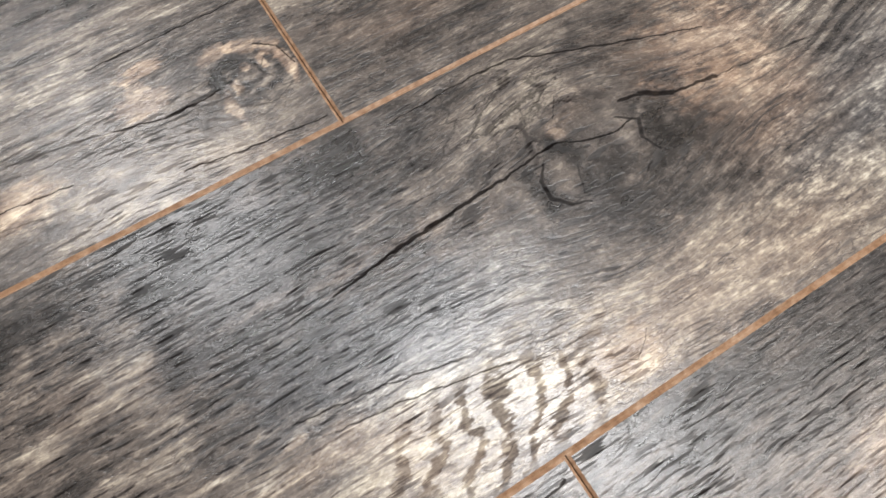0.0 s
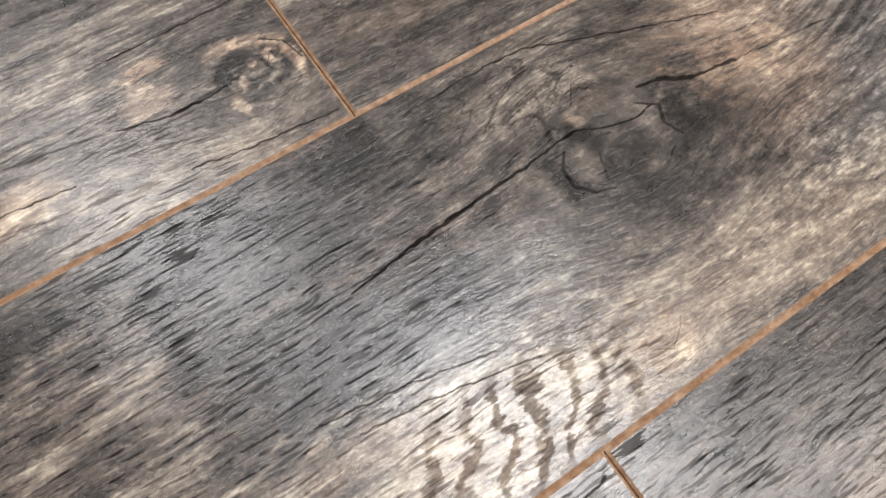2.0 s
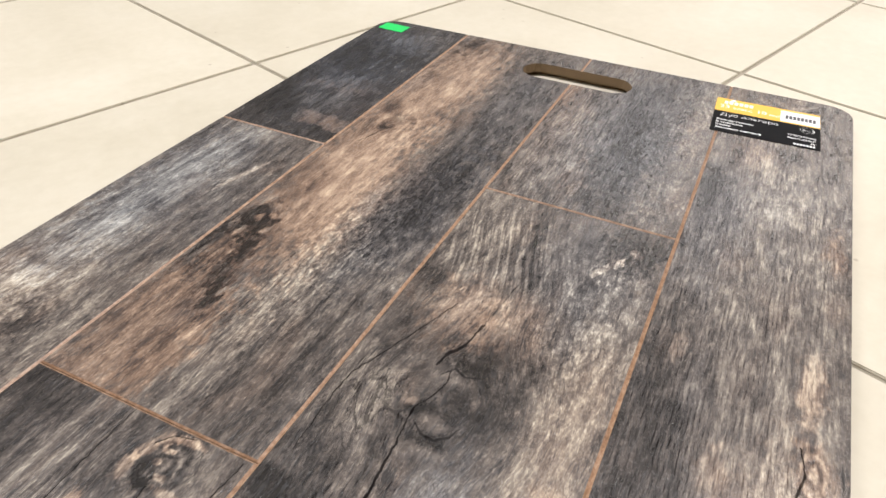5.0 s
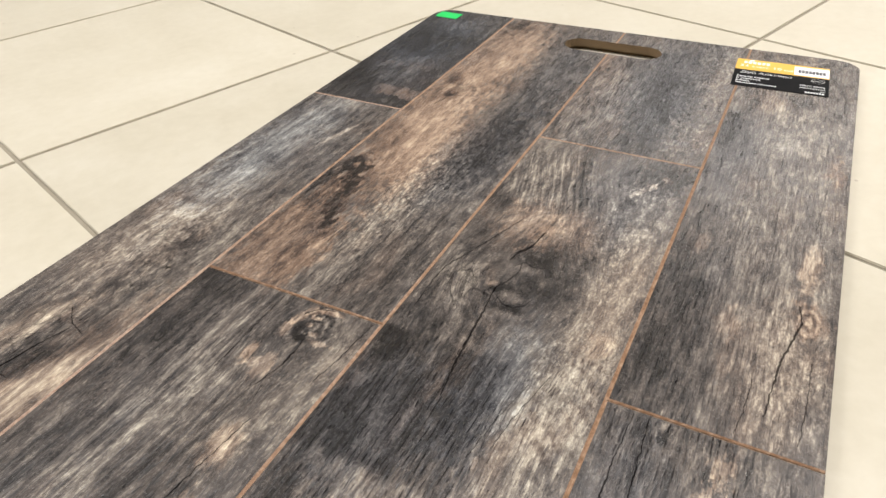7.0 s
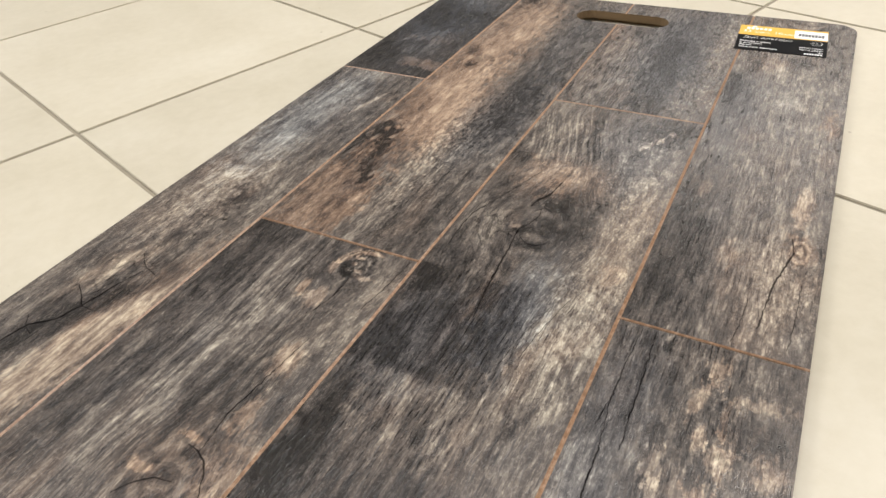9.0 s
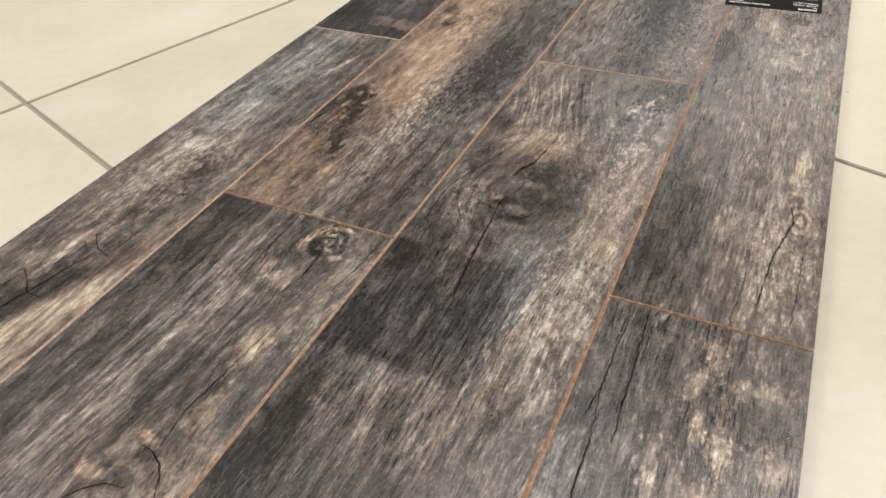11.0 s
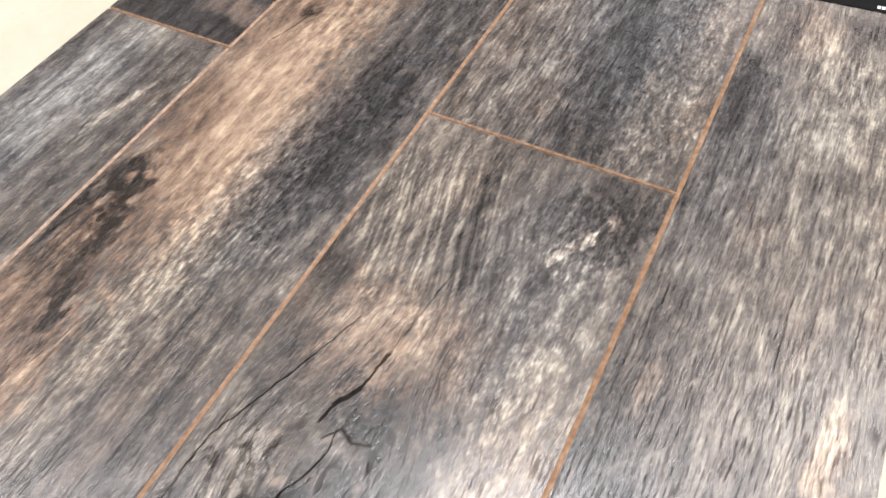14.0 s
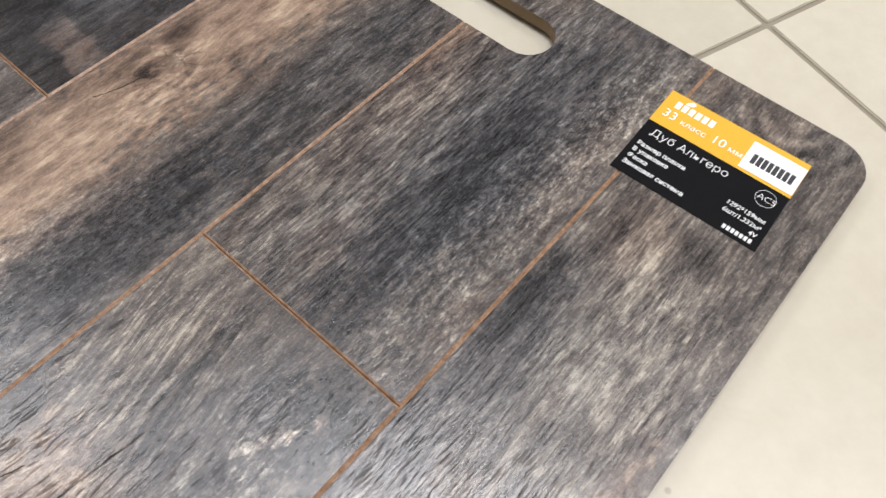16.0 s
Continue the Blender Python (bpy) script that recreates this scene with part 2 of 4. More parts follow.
        wave = t.step(t.m("ADD", wave, t.m("MULTIPLY", t.m("SUBTRACT", ticks, 0.5), 4.0)), 0.15, 0.7)
        q = t.m("MULTIPLY", wave, self.mask(cx, cy, rx, ry, soft=0.4, ragged=0.4))
        self.add("value", t.m("MULTIPLY", q, amount))
        self.add("matt", q)

    def finish(self):
        t, s, gx, y = self.t, self.seed, self.gx, self.y

        def grainy(fx, fy, k, **kw):
            return t.noise(t.xyz(t.m("MULTIPLY", gx, fx), t.m("MULTIPLY", y, fy), s + k), **kw)

        low = t.m("SUBTRACT", grainy(26.0, 8.0, 1.0, detail=3.0, rough=0.6), 0.5)
        mid = t.m("SUBTRACT", grainy(120.0, 14.0, 2.0, detail=4.0, rough=0.65), 0.5)
        fine = t.m("SUBTRACT", grainy(900.0, 190.0, 3.0, detail=2.0, rough=0.6), 0.5)
        soft = t.m("SUBTRACT", grainy(360.0, 120.0, 6.0, detail=3.0, rough=0.6), 0.5)
        # pores: short crisp dashes, thick in some stretches and absent in others
        where = t.step(grainy(60.0, 22.0, 12.0, detail=2.0), 0.36, 0.60, 0.10, 1.0)
        tick = t.m("MULTIPLY", t.step(grainy(760.0, 66.0, 4.0, detail=1.0, rough=0.4), 0.570, 0.62), where)
        pale = t.step(grainy(560.0, 100.0, 5.0, detail=2.0, rough=0.6), 0.57, 0.66)
        cell = t.noise(t.v("MULTIPLY", self.raw, (540.0, 400.0, 1.0)), detail=4.0, rough=0.72)
        # wrinkles: thin broken lines that wander about the grain
        fold = t.m("ABSOLUTE", t.m("SUBTRACT", grainy(190.0, 62.0, 13.0, detail=3.0, rough=0.6), 0.5))
        wrinkle = t.m("MULTIPLY", t.step(fold, 0.026, 0.0), t.step(grainy(42.0, 30.0, 14.0, detail=2.0), 0.48, 0.60))
        v = t.m("ADD", self.level - 0.026, t.m("MULTIPLY", low, 1.4 * self.blotch))
        v = t.m("ADD", v, t.m("MULTIPLY", mid, 0.55))
        worn = t.m("SUBTRACT", grainy(110.0, 36.0, 8.0, detail=6.0, rough=0.72), 0.5)
        v = t.m("ADD", v, t.m("MULTIPLY", worn, 1.0))
        detail = t.m("MULTIPLY", fine, 0.20 * self.grain)
        detail = t.m("ADD", detail, t.m("MULTIPLY", soft, 0.26 * self.grain))
        detail = t.m("SUBTRACT", detail, t.m("MULTIPLY", tick, 0.18 * self.grain))
        detail = t.m("SUBTRACT", detail, t.m("MULTIPLY", wrinkle, 0.16 * self.grain))
        detail = t.m("ADD", detail, t.m("MULTIPLY", pale, 0.12 * self.grain))
        detail = t.m("ADD", detail, t.m("MULTIPLY", t.m("SUBTRACT", cell, 0.5), 0.26))
        if "calm" in self.sums:
            detail = t.m("MULTIPLY", detail, t.m("SUBTRACT", 1.0, self.sums["calm"], clamp=True))
        v = t.m("ADD", v, detail)
        if "value" in self.sums:
            v = t.m("ADD", v, self.sums["value"])
        if "mott" in self.sums:
            spots = t.step(t.noise(t.v("MULTIPLY", self.raw, (330.0, 150.0, 1.0)), detail=5.0, rough=0.75), 0.36, 0.68)
            v = t.m("ADD", v, t.m("MULTIPLY", t.m("SUBTRACT", spots, 0.42), self.sums["mott"]))
        crack = self.sums.get("lines", 0.0)
        if "craze" in self.sums:
            net = t.put("ShaderNodeTexVoronoi", feature="DISTANCE_TO_EDGE")
            wx = t.m("ADD", t.m("MULTIPLY", gx, 95.0), t.m("MULTIPLY", cell, 0.9))
            t.feed(net.inputs["Vector"], t.xyz(wx, t.m("ADD", t.m("MULTIPLY", y, 42.0), t.m("MULTIPLY", low, 3.0)), s))
            net.inputs["Scale"].default_value = 1.0
            crack = t.m("MAXIMUM", crack, t.m("MULTIPLY", t.step(net.outputs["Distance"], 0.075, 0.015), self.sums["craze"]))
        col = t.ramp(v, GREY)
        hue = t.noise(t.v("MULTIPLY", self.raw, (24.0, 9.0, 1.0)), detail=3.0)
        tan_extra = t.step(hue, 0.53, 0.70, 0.0, 0.30)
        col = t.mix(t.m("ADD", tan_extra, self.sums["tan"], clamp=True) if "tan" in self.sums else tan_extra, col, t.ramp(v, TAN))
        cold_extra = t.step(hue, 0.46, 0.32, 0.0, 0.14)
        col = t.mix(t.m("ADD", cold_extra, self.sums["blue"], clamp=True) if "blue" in self.sums else cold_extra, col, t.ramp(v, BLUE))
        col = t.mix(t.m("MULTIPLY", crack, 0.88), col, (0.006, 0.005, 0.005, 1))
        t.feed(self.bsdf.inputs["Base Color"], col)
        rough = t.m("ADD", 0.265, t.m("MULTIPLY", tick, 0.22))
        rough = t.m("ADD", rough, t.m("MULTIPLY", t.m("SUBTRACT", cell, 0.5), 0.12))
        t.feed(self.bsdf.inputs["Roughness"], t.m("ADD", rough, t.m("MULTIPLY", crack, 0.3)))
        hgt = t.m("ADD", t.m("ADD", t.m("MULTIPLY", fine, 0.45), soft), t.m("MULTIPLY", t.m("SUBTRACT", cell, 0.5), 0.8))
        hgt = t.m("SUBTRACT", hgt, t.m("ADD", t.m("MULTIPLY", tick, 0.9), t.m("MULTIPLY", wrinkle, 0.3)))
        hgt = t.m("ADD", hgt, t.m("MULTIPLY", mid, 0.5))
        if "arcs" in self.sums:
            hgt = t.m("ADD", hgt, t.m("MULTIPLY", self.sums["arcs"], 0.25))
        b = t.put("ShaderNodeBump")
        b.inputs["Strength"].default_value, b.inputs["Distance"].default_value = 0.26, 0.0005
        t.feed(b.inputs["Height"], hgt)
        t.feed(self.bsdf.inputs["Normal"], b.outputs[0])
        dull = t.m("ADD", t.m("MULTIPLY", crack, 0.95), t.m("MULTIPLY", tick, 0.4))
        if "matt" in self.sums:
            dull = t.m("ADD", dull, self.sums["matt"])
        t.feed(self.bsdf.inputs["Specular IOR Level"], t.m("MULTIPLY", t.m("SUBTRACT", 1.0, dull, clamp=True), 0.50))
        return self.mat


def plain(name, colour, rough=0.5, metal=0.0, vary=0.12, scale=300.0, bump=0.0, gloss=0.5):
    """A simple surface with two scales of slight unevenness."""
    mat, t, bsdf = shader(name)
    p = t.put("ShaderNodeTexCoord").outputs["Object"]
    n = t.m("ADD", t.m("MULTIPLY", t.noise(p, scale, 4.0, 0.6), 0.6), t.m("MULTIPLY", t.noise(p, scale * 0.06, 3.0), 0.4))
    f = t.m("ADD", 1.0 - vary, t.m("MULTIPLY", n, vary * 2))
    col = t.mix(1.0, (*colour, 1), t.xyz(f, f, f), "MULTIPLY")
    t.feed(bsdf.inputs["Base Color"], col)
    t.feed(bsdf.inputs["Roughness"], t.m("ADD", rough - 0.06, t.m("MULTIPLY", n, 0.12)))
    bsdf.inputs["Metallic"].default_value = metal
    bsdf.inputs["Specular IOR Level"].default_value = gloss
    if bump:
        b = t.put("ShaderNodeBump")
        b.inputs["Strength"].default_value, b.inputs["Distance"].default_value = 0.5, bump
        t.feed(b.inputs["Height"], n)
        t.feed(bsdf.inputs["Normal"], b.outputs[0])
    return mat


# chamfer paint: orange-brown, blotched paler along its length, joint glare put into the tone
groove, t, bsdf = shader("chamfer_paint")
p = t.put("ShaderNodeTexCoord").outputs["Object"]
n = t.noise(p, 260.0, 4.0, 0.65)
col = t.ramp(n, [(0.30, (0.16, 0.085, 0.046)), (0.5, (0.275, 0.160, 0.094)), (0.72, (0.42, 0.29, 0.205))])
t.feed(bsdf.inputs["Base Color"], col)
bsdf.inputs["Roughness"].default_value = 0.40
bsdf.inputs["Specular IOR Level"].default_value = 0.45
core = plain("fibreboard_core", (0.20, 0.135, 0.075), 0.85, scale=900.0, vary=0.3, bump=0.0003)

# glazed cream floor tile with faint clouding and a few specks
tile_mat, t, bsdf = shader("cream_glazed_tile")
p = t.put("ShaderNodeTexCoord").outputs["Object"]
info = t.put("ShaderNodeObjectInfo")
pv = t.v("ADD", p, t.xyz(t.m("MULTIPLY", info.outputs["Random"], 9.0), 0.0, 0.0))
cloud = t.m("ADD", t.m("MULTIPLY", t.noise(pv, 5.0, 4.0, 0.6), 0.7), t.m("MULTIPLY", t.noise(pv, 70.0, 3.0, 0.6), 0.3))
col = t.ramp(cloud, [(0.32, (0.485, 0.438, 0.343)), (0.5, (0.54, 0.492, 0.395)), (0.68, (0.59, 0.545, 0.452))])
shade = t.m("ADD", 0.96, t.m("MULTIPLY", info.outputs["Random"], 0.06))
col = t.mix(1.0, col, t.xyz(shade, shade, shade), "MULTIPLY")
vor = t.put("ShaderNodeTexVoronoi")
t.feed(vor.inputs["Vector"], pv)
vor.inputs["Scale"].default_value = 34.0
speck = t.m("MULTIPLY", t.step(vor.outputs["Distance"], 0.085, 0.035), t.step(t.noise(pv, 14.0, 1.0), 0.54, 0.60))
col = t.mix(t.m("MULTIPLY", speck, 0.5), col, (0.20, 0.15, 0.09, 1))
t.feed(bsdf.inputs["Base Color"], col)
t.feed(bsdf.inputs["Roughness"], t.m("ADD", 0.30, t.m("MULTIPLY", cloud, 0.12)))
b = t.put("ShaderNodeBump")
b.inputs["Strength"].default_value, b.inputs["Distance"].default_value = 0.25, 0.0006
t.feed(b.inputs["Height"], t.noise(pv, 120.0, 3.0, 0.6))
t.feed(bsdf.inputs["Normal"], b.outputs[0])
grout = plain("grey_grout", (0.27, 0.235, 0.18), 0.9, scale=500.0, vary=0.3, bump=0.0006)
wall_paint = plain("white_wall_paint", (0.40, 0.39, 0.375), 0.8, scale=60.0, vary=0.04)
ceiling_paint = plain("white_ceiling_paint", (0.80, 0.80, 0.79), 0.9, scale=60.0, vary=0.04)
lamp_frame = plain("lamp_frame_enamel", (0.75, 0.75, 0.75), 0.4)
diffuser, t, bsdf = shader("lamp_diffuser")
bsdf.inputs["Base Color"].default_value = (0.85, 0.86, 0.88, 1)
bsdf.inputs["Emission Color"].default_value = (0.93, 0.97, 1, 1)
bsdf.inputs["Emission Strength"].default_value = 1.5


# ---------------------------------------------------------------- plank faces
def wood_a_top():
    w = Wood("weathered_oak_dark", 11.0, 0.23, 0.14, 0.32)
    w.calm(0.6, -0.220, 0.470, 0.090, 0.190, soft=0.3)
    w.warm(0.9, -0.188, 0.340, 0.026, 0.011, soft=0.35, ragged=0.5, block=True, skew=-0.3)
    w.tone(0.10, -0.188, 0.340, 0.026, 0.011, soft=0.35, ragged=0.5, block=True, skew=-0.3)
    w.warm(0.8, -0.220, 0.426, 0.036, 0.022, soft=0.45, ragged=0.7, block=True)
    w.tone(0.10, -0.220, 0.426, 0.036, 0.022, soft=0.45, ragged=0.7, block=True)
    w.tone(-0.10, -0.240, 0.505, 0.034, 0.050, soft=0.6)
    w.cool(1.0, -0.235, 0.500, 0.050, 0.080, soft=0.6)
    w.cool(0.8, -0.220, 0.470, 0.080, 0.170, soft=0.6)
    w.tone(0.07, -0.200, 0.570, 0.045, 0.040, soft=0.7)
    w.tone(0.05, -0.200, 0.385, 0.040, 0.018, soft=0.7)
    w.tone(-0.09, -0.250, 0.350, 0.022, 0.040, soft=0.6)
    w.tone(-0.10, -0.170, 0.318, 0.020, 0.012, soft=0.6)
    w.tone(-0.10, -0.261, 0.400, 0.018, 0.060, soft=0.7)
    w.tone(-0.06, -0.195, 0.520, 0.025, 0.030, soft=0.7)
    return w.finish()


def wood_a_low():
    w = Wood("weathered_oak_split", 23.0, 0.47, 0.34)
    w.tone(0.06, -0.238, 0.150, 0.022, 0.140, soft=0.7)
    w.cool(0.5, -0.240, 0.180, 0.030, 0.130, soft=0.7)
    w.tone(-0.06, -0.185, 0.200, 0.020, 0.110, soft=0.7)
    w.tone(-0.08, -0.264, 0.255, 0.014, 0.035, soft=0.7)
    w.flake(-0.190, 0.225, 0.0025, 0.030, skew=0.25, warm=0.3, up=0.26)
    w.warm(0.50, -0.180, -0.175, 0.020, 0.125, soft=0.45, skew=0.12)
    w.tone(0.15, -0.184, -0.190, 0.017, 0.105, soft=0.5, skew=0.12)
    w.calm(0.4, -0.184, -0.190, 0.020, 0.115, soft=0.5, skew=0.12)
    w.split(0.0006, (-0.205, -0.225), (-0.190, -0.200), (-0.180, -0.197), strength=0.5)
    w.tone(0.11, -0.232, 0.010, 0.022, 0.060, soft=0.7)
    w.warm(0.25, -0.232, 0.010, 0.030, 0.080, soft=0.7)
    w.tone(0.12, -0.224, -0.100, 0.010, 0.024, soft=0.6, skew=0.3)
    w.warm(0.3, -0.224, -0.100, 0.014, 0.030, soft=0.6, skew=0.3)
    w.tone(-0.17, -0.208, -0.150, 0.014, 0.070, soft=0.6, skew=0.45)
    w.craze(0.6, -0.214, -0.090, 0.020, 0.080, soft=0.6, skew=0.35)
    w.craze(0.6, -0.215, 0.010, 0.030, 0.030, soft=0.6)
    w.split(0.0020, (-0.268, -0.262), (-0.238, -0.199), (-0.233, -0.178), (-0.218, -0.165), (-0.212, -0.145), (-0.207, -0.120), (-0.200, -0.097))
    w.split(0.0014, (-0.235, -0.130), (-0.220, -0.140), (-0.213, -0.147), (-0.200, -0.147))
    w.split(0.0014, (-0.217, -0.080), (-0.203, -0.092), (-0.186, -0.097))
    w.split(0.0010, (-0.228, -0.122), (-0.220, -0.112), (-0.208, -0.104), strength=0.8)
    w.split(0.0011, (-0.243, -0.170), (-0.233, -0.180), (-0.222, -0.184))
    w.split(0.0009, (-0.204, -0.080), (-0.196, -0.056), (-0.190, -0.040), strength=0.8)
    w.split(0.0009, (-0.214, -0.055), (-0.204, -0.040), strength=0.7)
    w.knot(-0.204, 0.020, 0.018, 0.026, amount=0.07, dark=-0.06)
    w.ribs(0.16, 0.0042, -0.180, -0.180, 0.026, 0.130, soft=0.5, run=26.0)
    w.ribs(0.08, 0.0048, -0.236, 0.170, 0.036, 0.120, soft=0.6, run=18.0)
    w.tone(0.05, -0.220, 0.170, 0.050, 0.130, soft=0.7)
    w.cool(0.4, -0.225, 0.190, 0.050, 0.110, soft=0.7)
    w.mottle(0.4, -0.205, 0.010, 0.040, 0.070, soft=0.6)
    return w.finish()


def wood_b_top():
    w = Wood("weathered_oak_tan", 37.0, 0.455, 0.28)
    # tan half, smoother than the rest
    w.warm(1.0, -0.116, 0.265, 0.046, 0.130, soft=0.5, skew=-0.08)
    w.tone(0.12, -0.110, 0.270, 0.034, 0.085, soft=0.7)
    w.tone(0.04, -0.092, 0.230, 0.018, 0.050, soft=0.7)
    w.calm(0.8, -0.118, 0.285, 0.046, 0.120, soft=0.5)
    w.warm(0.95, -0.122, 0.470, 0.046, 0.150, soft=0.5)
    w.tone(0.10, -0.112, 0.480, 0.034, 0.100, soft=0.7)
    w.calm(0.8, -0.120, 0.470, 0.046, 0.150, soft=0.5)
    w.tone(0.07, -0.104, 0.350, 0.014, 0.026, soft=0.6)
    w.tone(-0.09, -0.142, 0.245, 0.010, 0.035, soft=0.6, ragged=1.5)
    w.tone(-0.08, -0.124, 0.235, 0.008, 0.030, soft=0.6, ragged=1.6)
    w.warm(0.9, -0.128, 0.050, 0.032, 0.075, soft=0.5)
    w.warm(0.7, -0.100, 0.045, 0.012, 0.045, soft=0.6)
    w.tone(0.05, -0.070, 0.060, 0.030, 0.070, soft=0.7)
    w.tone(0.10, -0.075, 0.170, 0.010, 0.070, soft=0.7)
    w.mottle(0.45, -0.066, 0.150, 0.024, 0.090, soft=0.7)
    w.tone(-0.17, -0.040, 0.250, 0.026, 0.075, soft=0.7)
    w.mottle(0.5, -0.040, 0.250, 0.030, 0.080, soft=0.7)
    w.cool(0.6, -0.034, 0.245, 0.032, 0.090, soft=0.7)
    w.tone(-0.10, -0.032, 0.430, 0.030, 0.120, soft=0.7)
    w.cool(0.5, -0.032, 0.450, 0.030, 0.120, soft=0.7)
    w.tone(-0.06, -0.030, 0.040, 0.025, 0.060, soft=0.7)
    # dark knot: a pale broken eye in a black ring, its stain running down the plank
    w.knot(-0.137, 0.180, 0.014, 0.020, freq=12.0, amount=0.07, dark=-0.05)
    w.tone(-0.27, -0.137, 0.180, 0.014, 0.017, soft=0.5, ragged=1.3, firm=True)
    w.flake(-0.139, 0.180, 0.0036, 0.0050, warm=0.5, up=0.50)
    w.flake(-0.130, 0.187, 0.0045, 0.0030, warm=0.7, up=0.34)
    w.flake(-0.150, 0.166, 0.0030, 0.0080, warm=0.2, up=0.22)
    w.tone(-0.20, -0.146, 0.166, 0.0050, 0.0100, soft=0.5, ragged=1.2, firm=True, skew=0.4)
    w.tone(-0.20, -0.153, 0.146, 0.0050, 0.0200, soft=0.6, ragged=1.4, firm=True)
    w.tone(-0.24, -0.126, 0.154, 0.0080, 0.0100, soft=0.55, ragged=1.5, firm=True)
    w.tone(-0.15, -0.120, 0.125, 0.0080, 0.0340, soft=0.6, ragged=1.6, firm=True, skew=-0.28)
    w.tone(-0.27, -0.108, 0.086, 0.0050, 0.0100, soft=0.5, ragged=1.3, firm=True)
    w.tone(-0.13, -0.113, 0.100, 0.0060, 0.0100, soft=0.5, ragged=1.4, firm=True)
    w.tone(-0.10, -0.146, 0.118, 0.0060, 0.0110, soft=0.6, ragged=1.4, firm=True)
    w.warm(0.6, -0.136, 0.140, 0.012, 0.026, soft=0.6)
    w.tone(-0.09, -0.130, 0.125, 0.022, 0.046, soft=0.7)
    w.mottle(0.45, -0.132, 0.140, 0.020, 0.050, soft=0.6)
    w.flake(-0.144, 0.094, 0.005, 0.012, warm=0.8, up=0.10)
    w.flake(-0.118, 0.152, 0.005, 0.008, warm=0.8, up=0.14)
    w.split(0.0012, (-0.143, 0.166), (-0.149, 0.146), (-0.153, 0.130), (-0.156, 0.112), strength=0.8)
    w.split(0.0007, (-0.126, 0.190), (-0.120, 0.206), (-0.116, 0.214), strength=0.6)
    w.split(0.0013, (-0.088, 0.100), (-0.093, 0.076), (-0.092, 0.041), (-0.096, 0.008), strength=0.5)
    w.split(0.0009, (-0.104, 0.066), (-0.112, 0.030), (-0.108, 0.010), strength=0.35)
    w.ribs(0.14, 0.0026, -0.060, 0.120, 0.060, 0.120, soft=0.5, run=60.0)
    w.ribs(0.12, 0.0026, -0.030, 0.420, 0.034, 0.200, soft=0.5, run=55.0)
    # small knot
    w.knot(-0.128, 0.366, 0.014, 0.022, freq=11.0, amount=0.06, dark=-0.04)
    w.tone(-0.24, -0.128, 0.360, 0.0060, 0.010, soft=0.5, ragged=1.3, firm=True)
    w.flake(-0.137, 0.378, 0.007, 0.008, warm=0.6, up=0.16)
    w.craze(0.55, -0.126, 0.382, 0.018, 0.016, soft=0.6)
    w.split(0.0014, (-0.126, 0.356), (-0.130, 0.338), (-0.136, 0.322))
    w.flake(-0.124, 0.376, 0.0045, 0.009, warm=0.8, up=0.16)
    w.tone(-0.10, -0.142, 0.398, 0.008, 0.016, soft=0.6, ragged=1.5)
    w.split(0.0008, (-0.128, 0.366), (-0.118, 0.380), (-0.106, 0.388), strength=0.7)
    w.split(0.0008, (-0.126, 0.366), (-0.112, 0.350), (-0.104, 0.332), strength=0.45)
    w.split(0.0008, (-0.132, 0.360), (-0.144, 0.348), (-0.150, 0.330), strength=0.45)
    w.split(0.0007, (-0.118, 0.400), (-0.106, 0.418), (-0.110, 0.440), strength=0.4)
    # curling dark veins near the end
    w.craze(0.8, -0.138, 0.580, 0.022, 0.034, soft=0.5)
    w.tone(-0.12, -0.130, 0.590, 0.014, 0.020, soft=0.5, ragged=1.5)
    w.split(0.0012, (-0.155, 0.468), (-0.148, 0.492), (-0.141, 0.520), (-0.128, 0.558), strength=0.8)
    w.split(0.0010, (-0.128, 0.558), (-0.136, 0.582), (-0.122, 0.602), strength=0.8)
    w.split(0.0008, (-0.146, 0.440), (-0.134, 0.462), (-0.120, 0.470), strength=0.6)
    return w.finish()


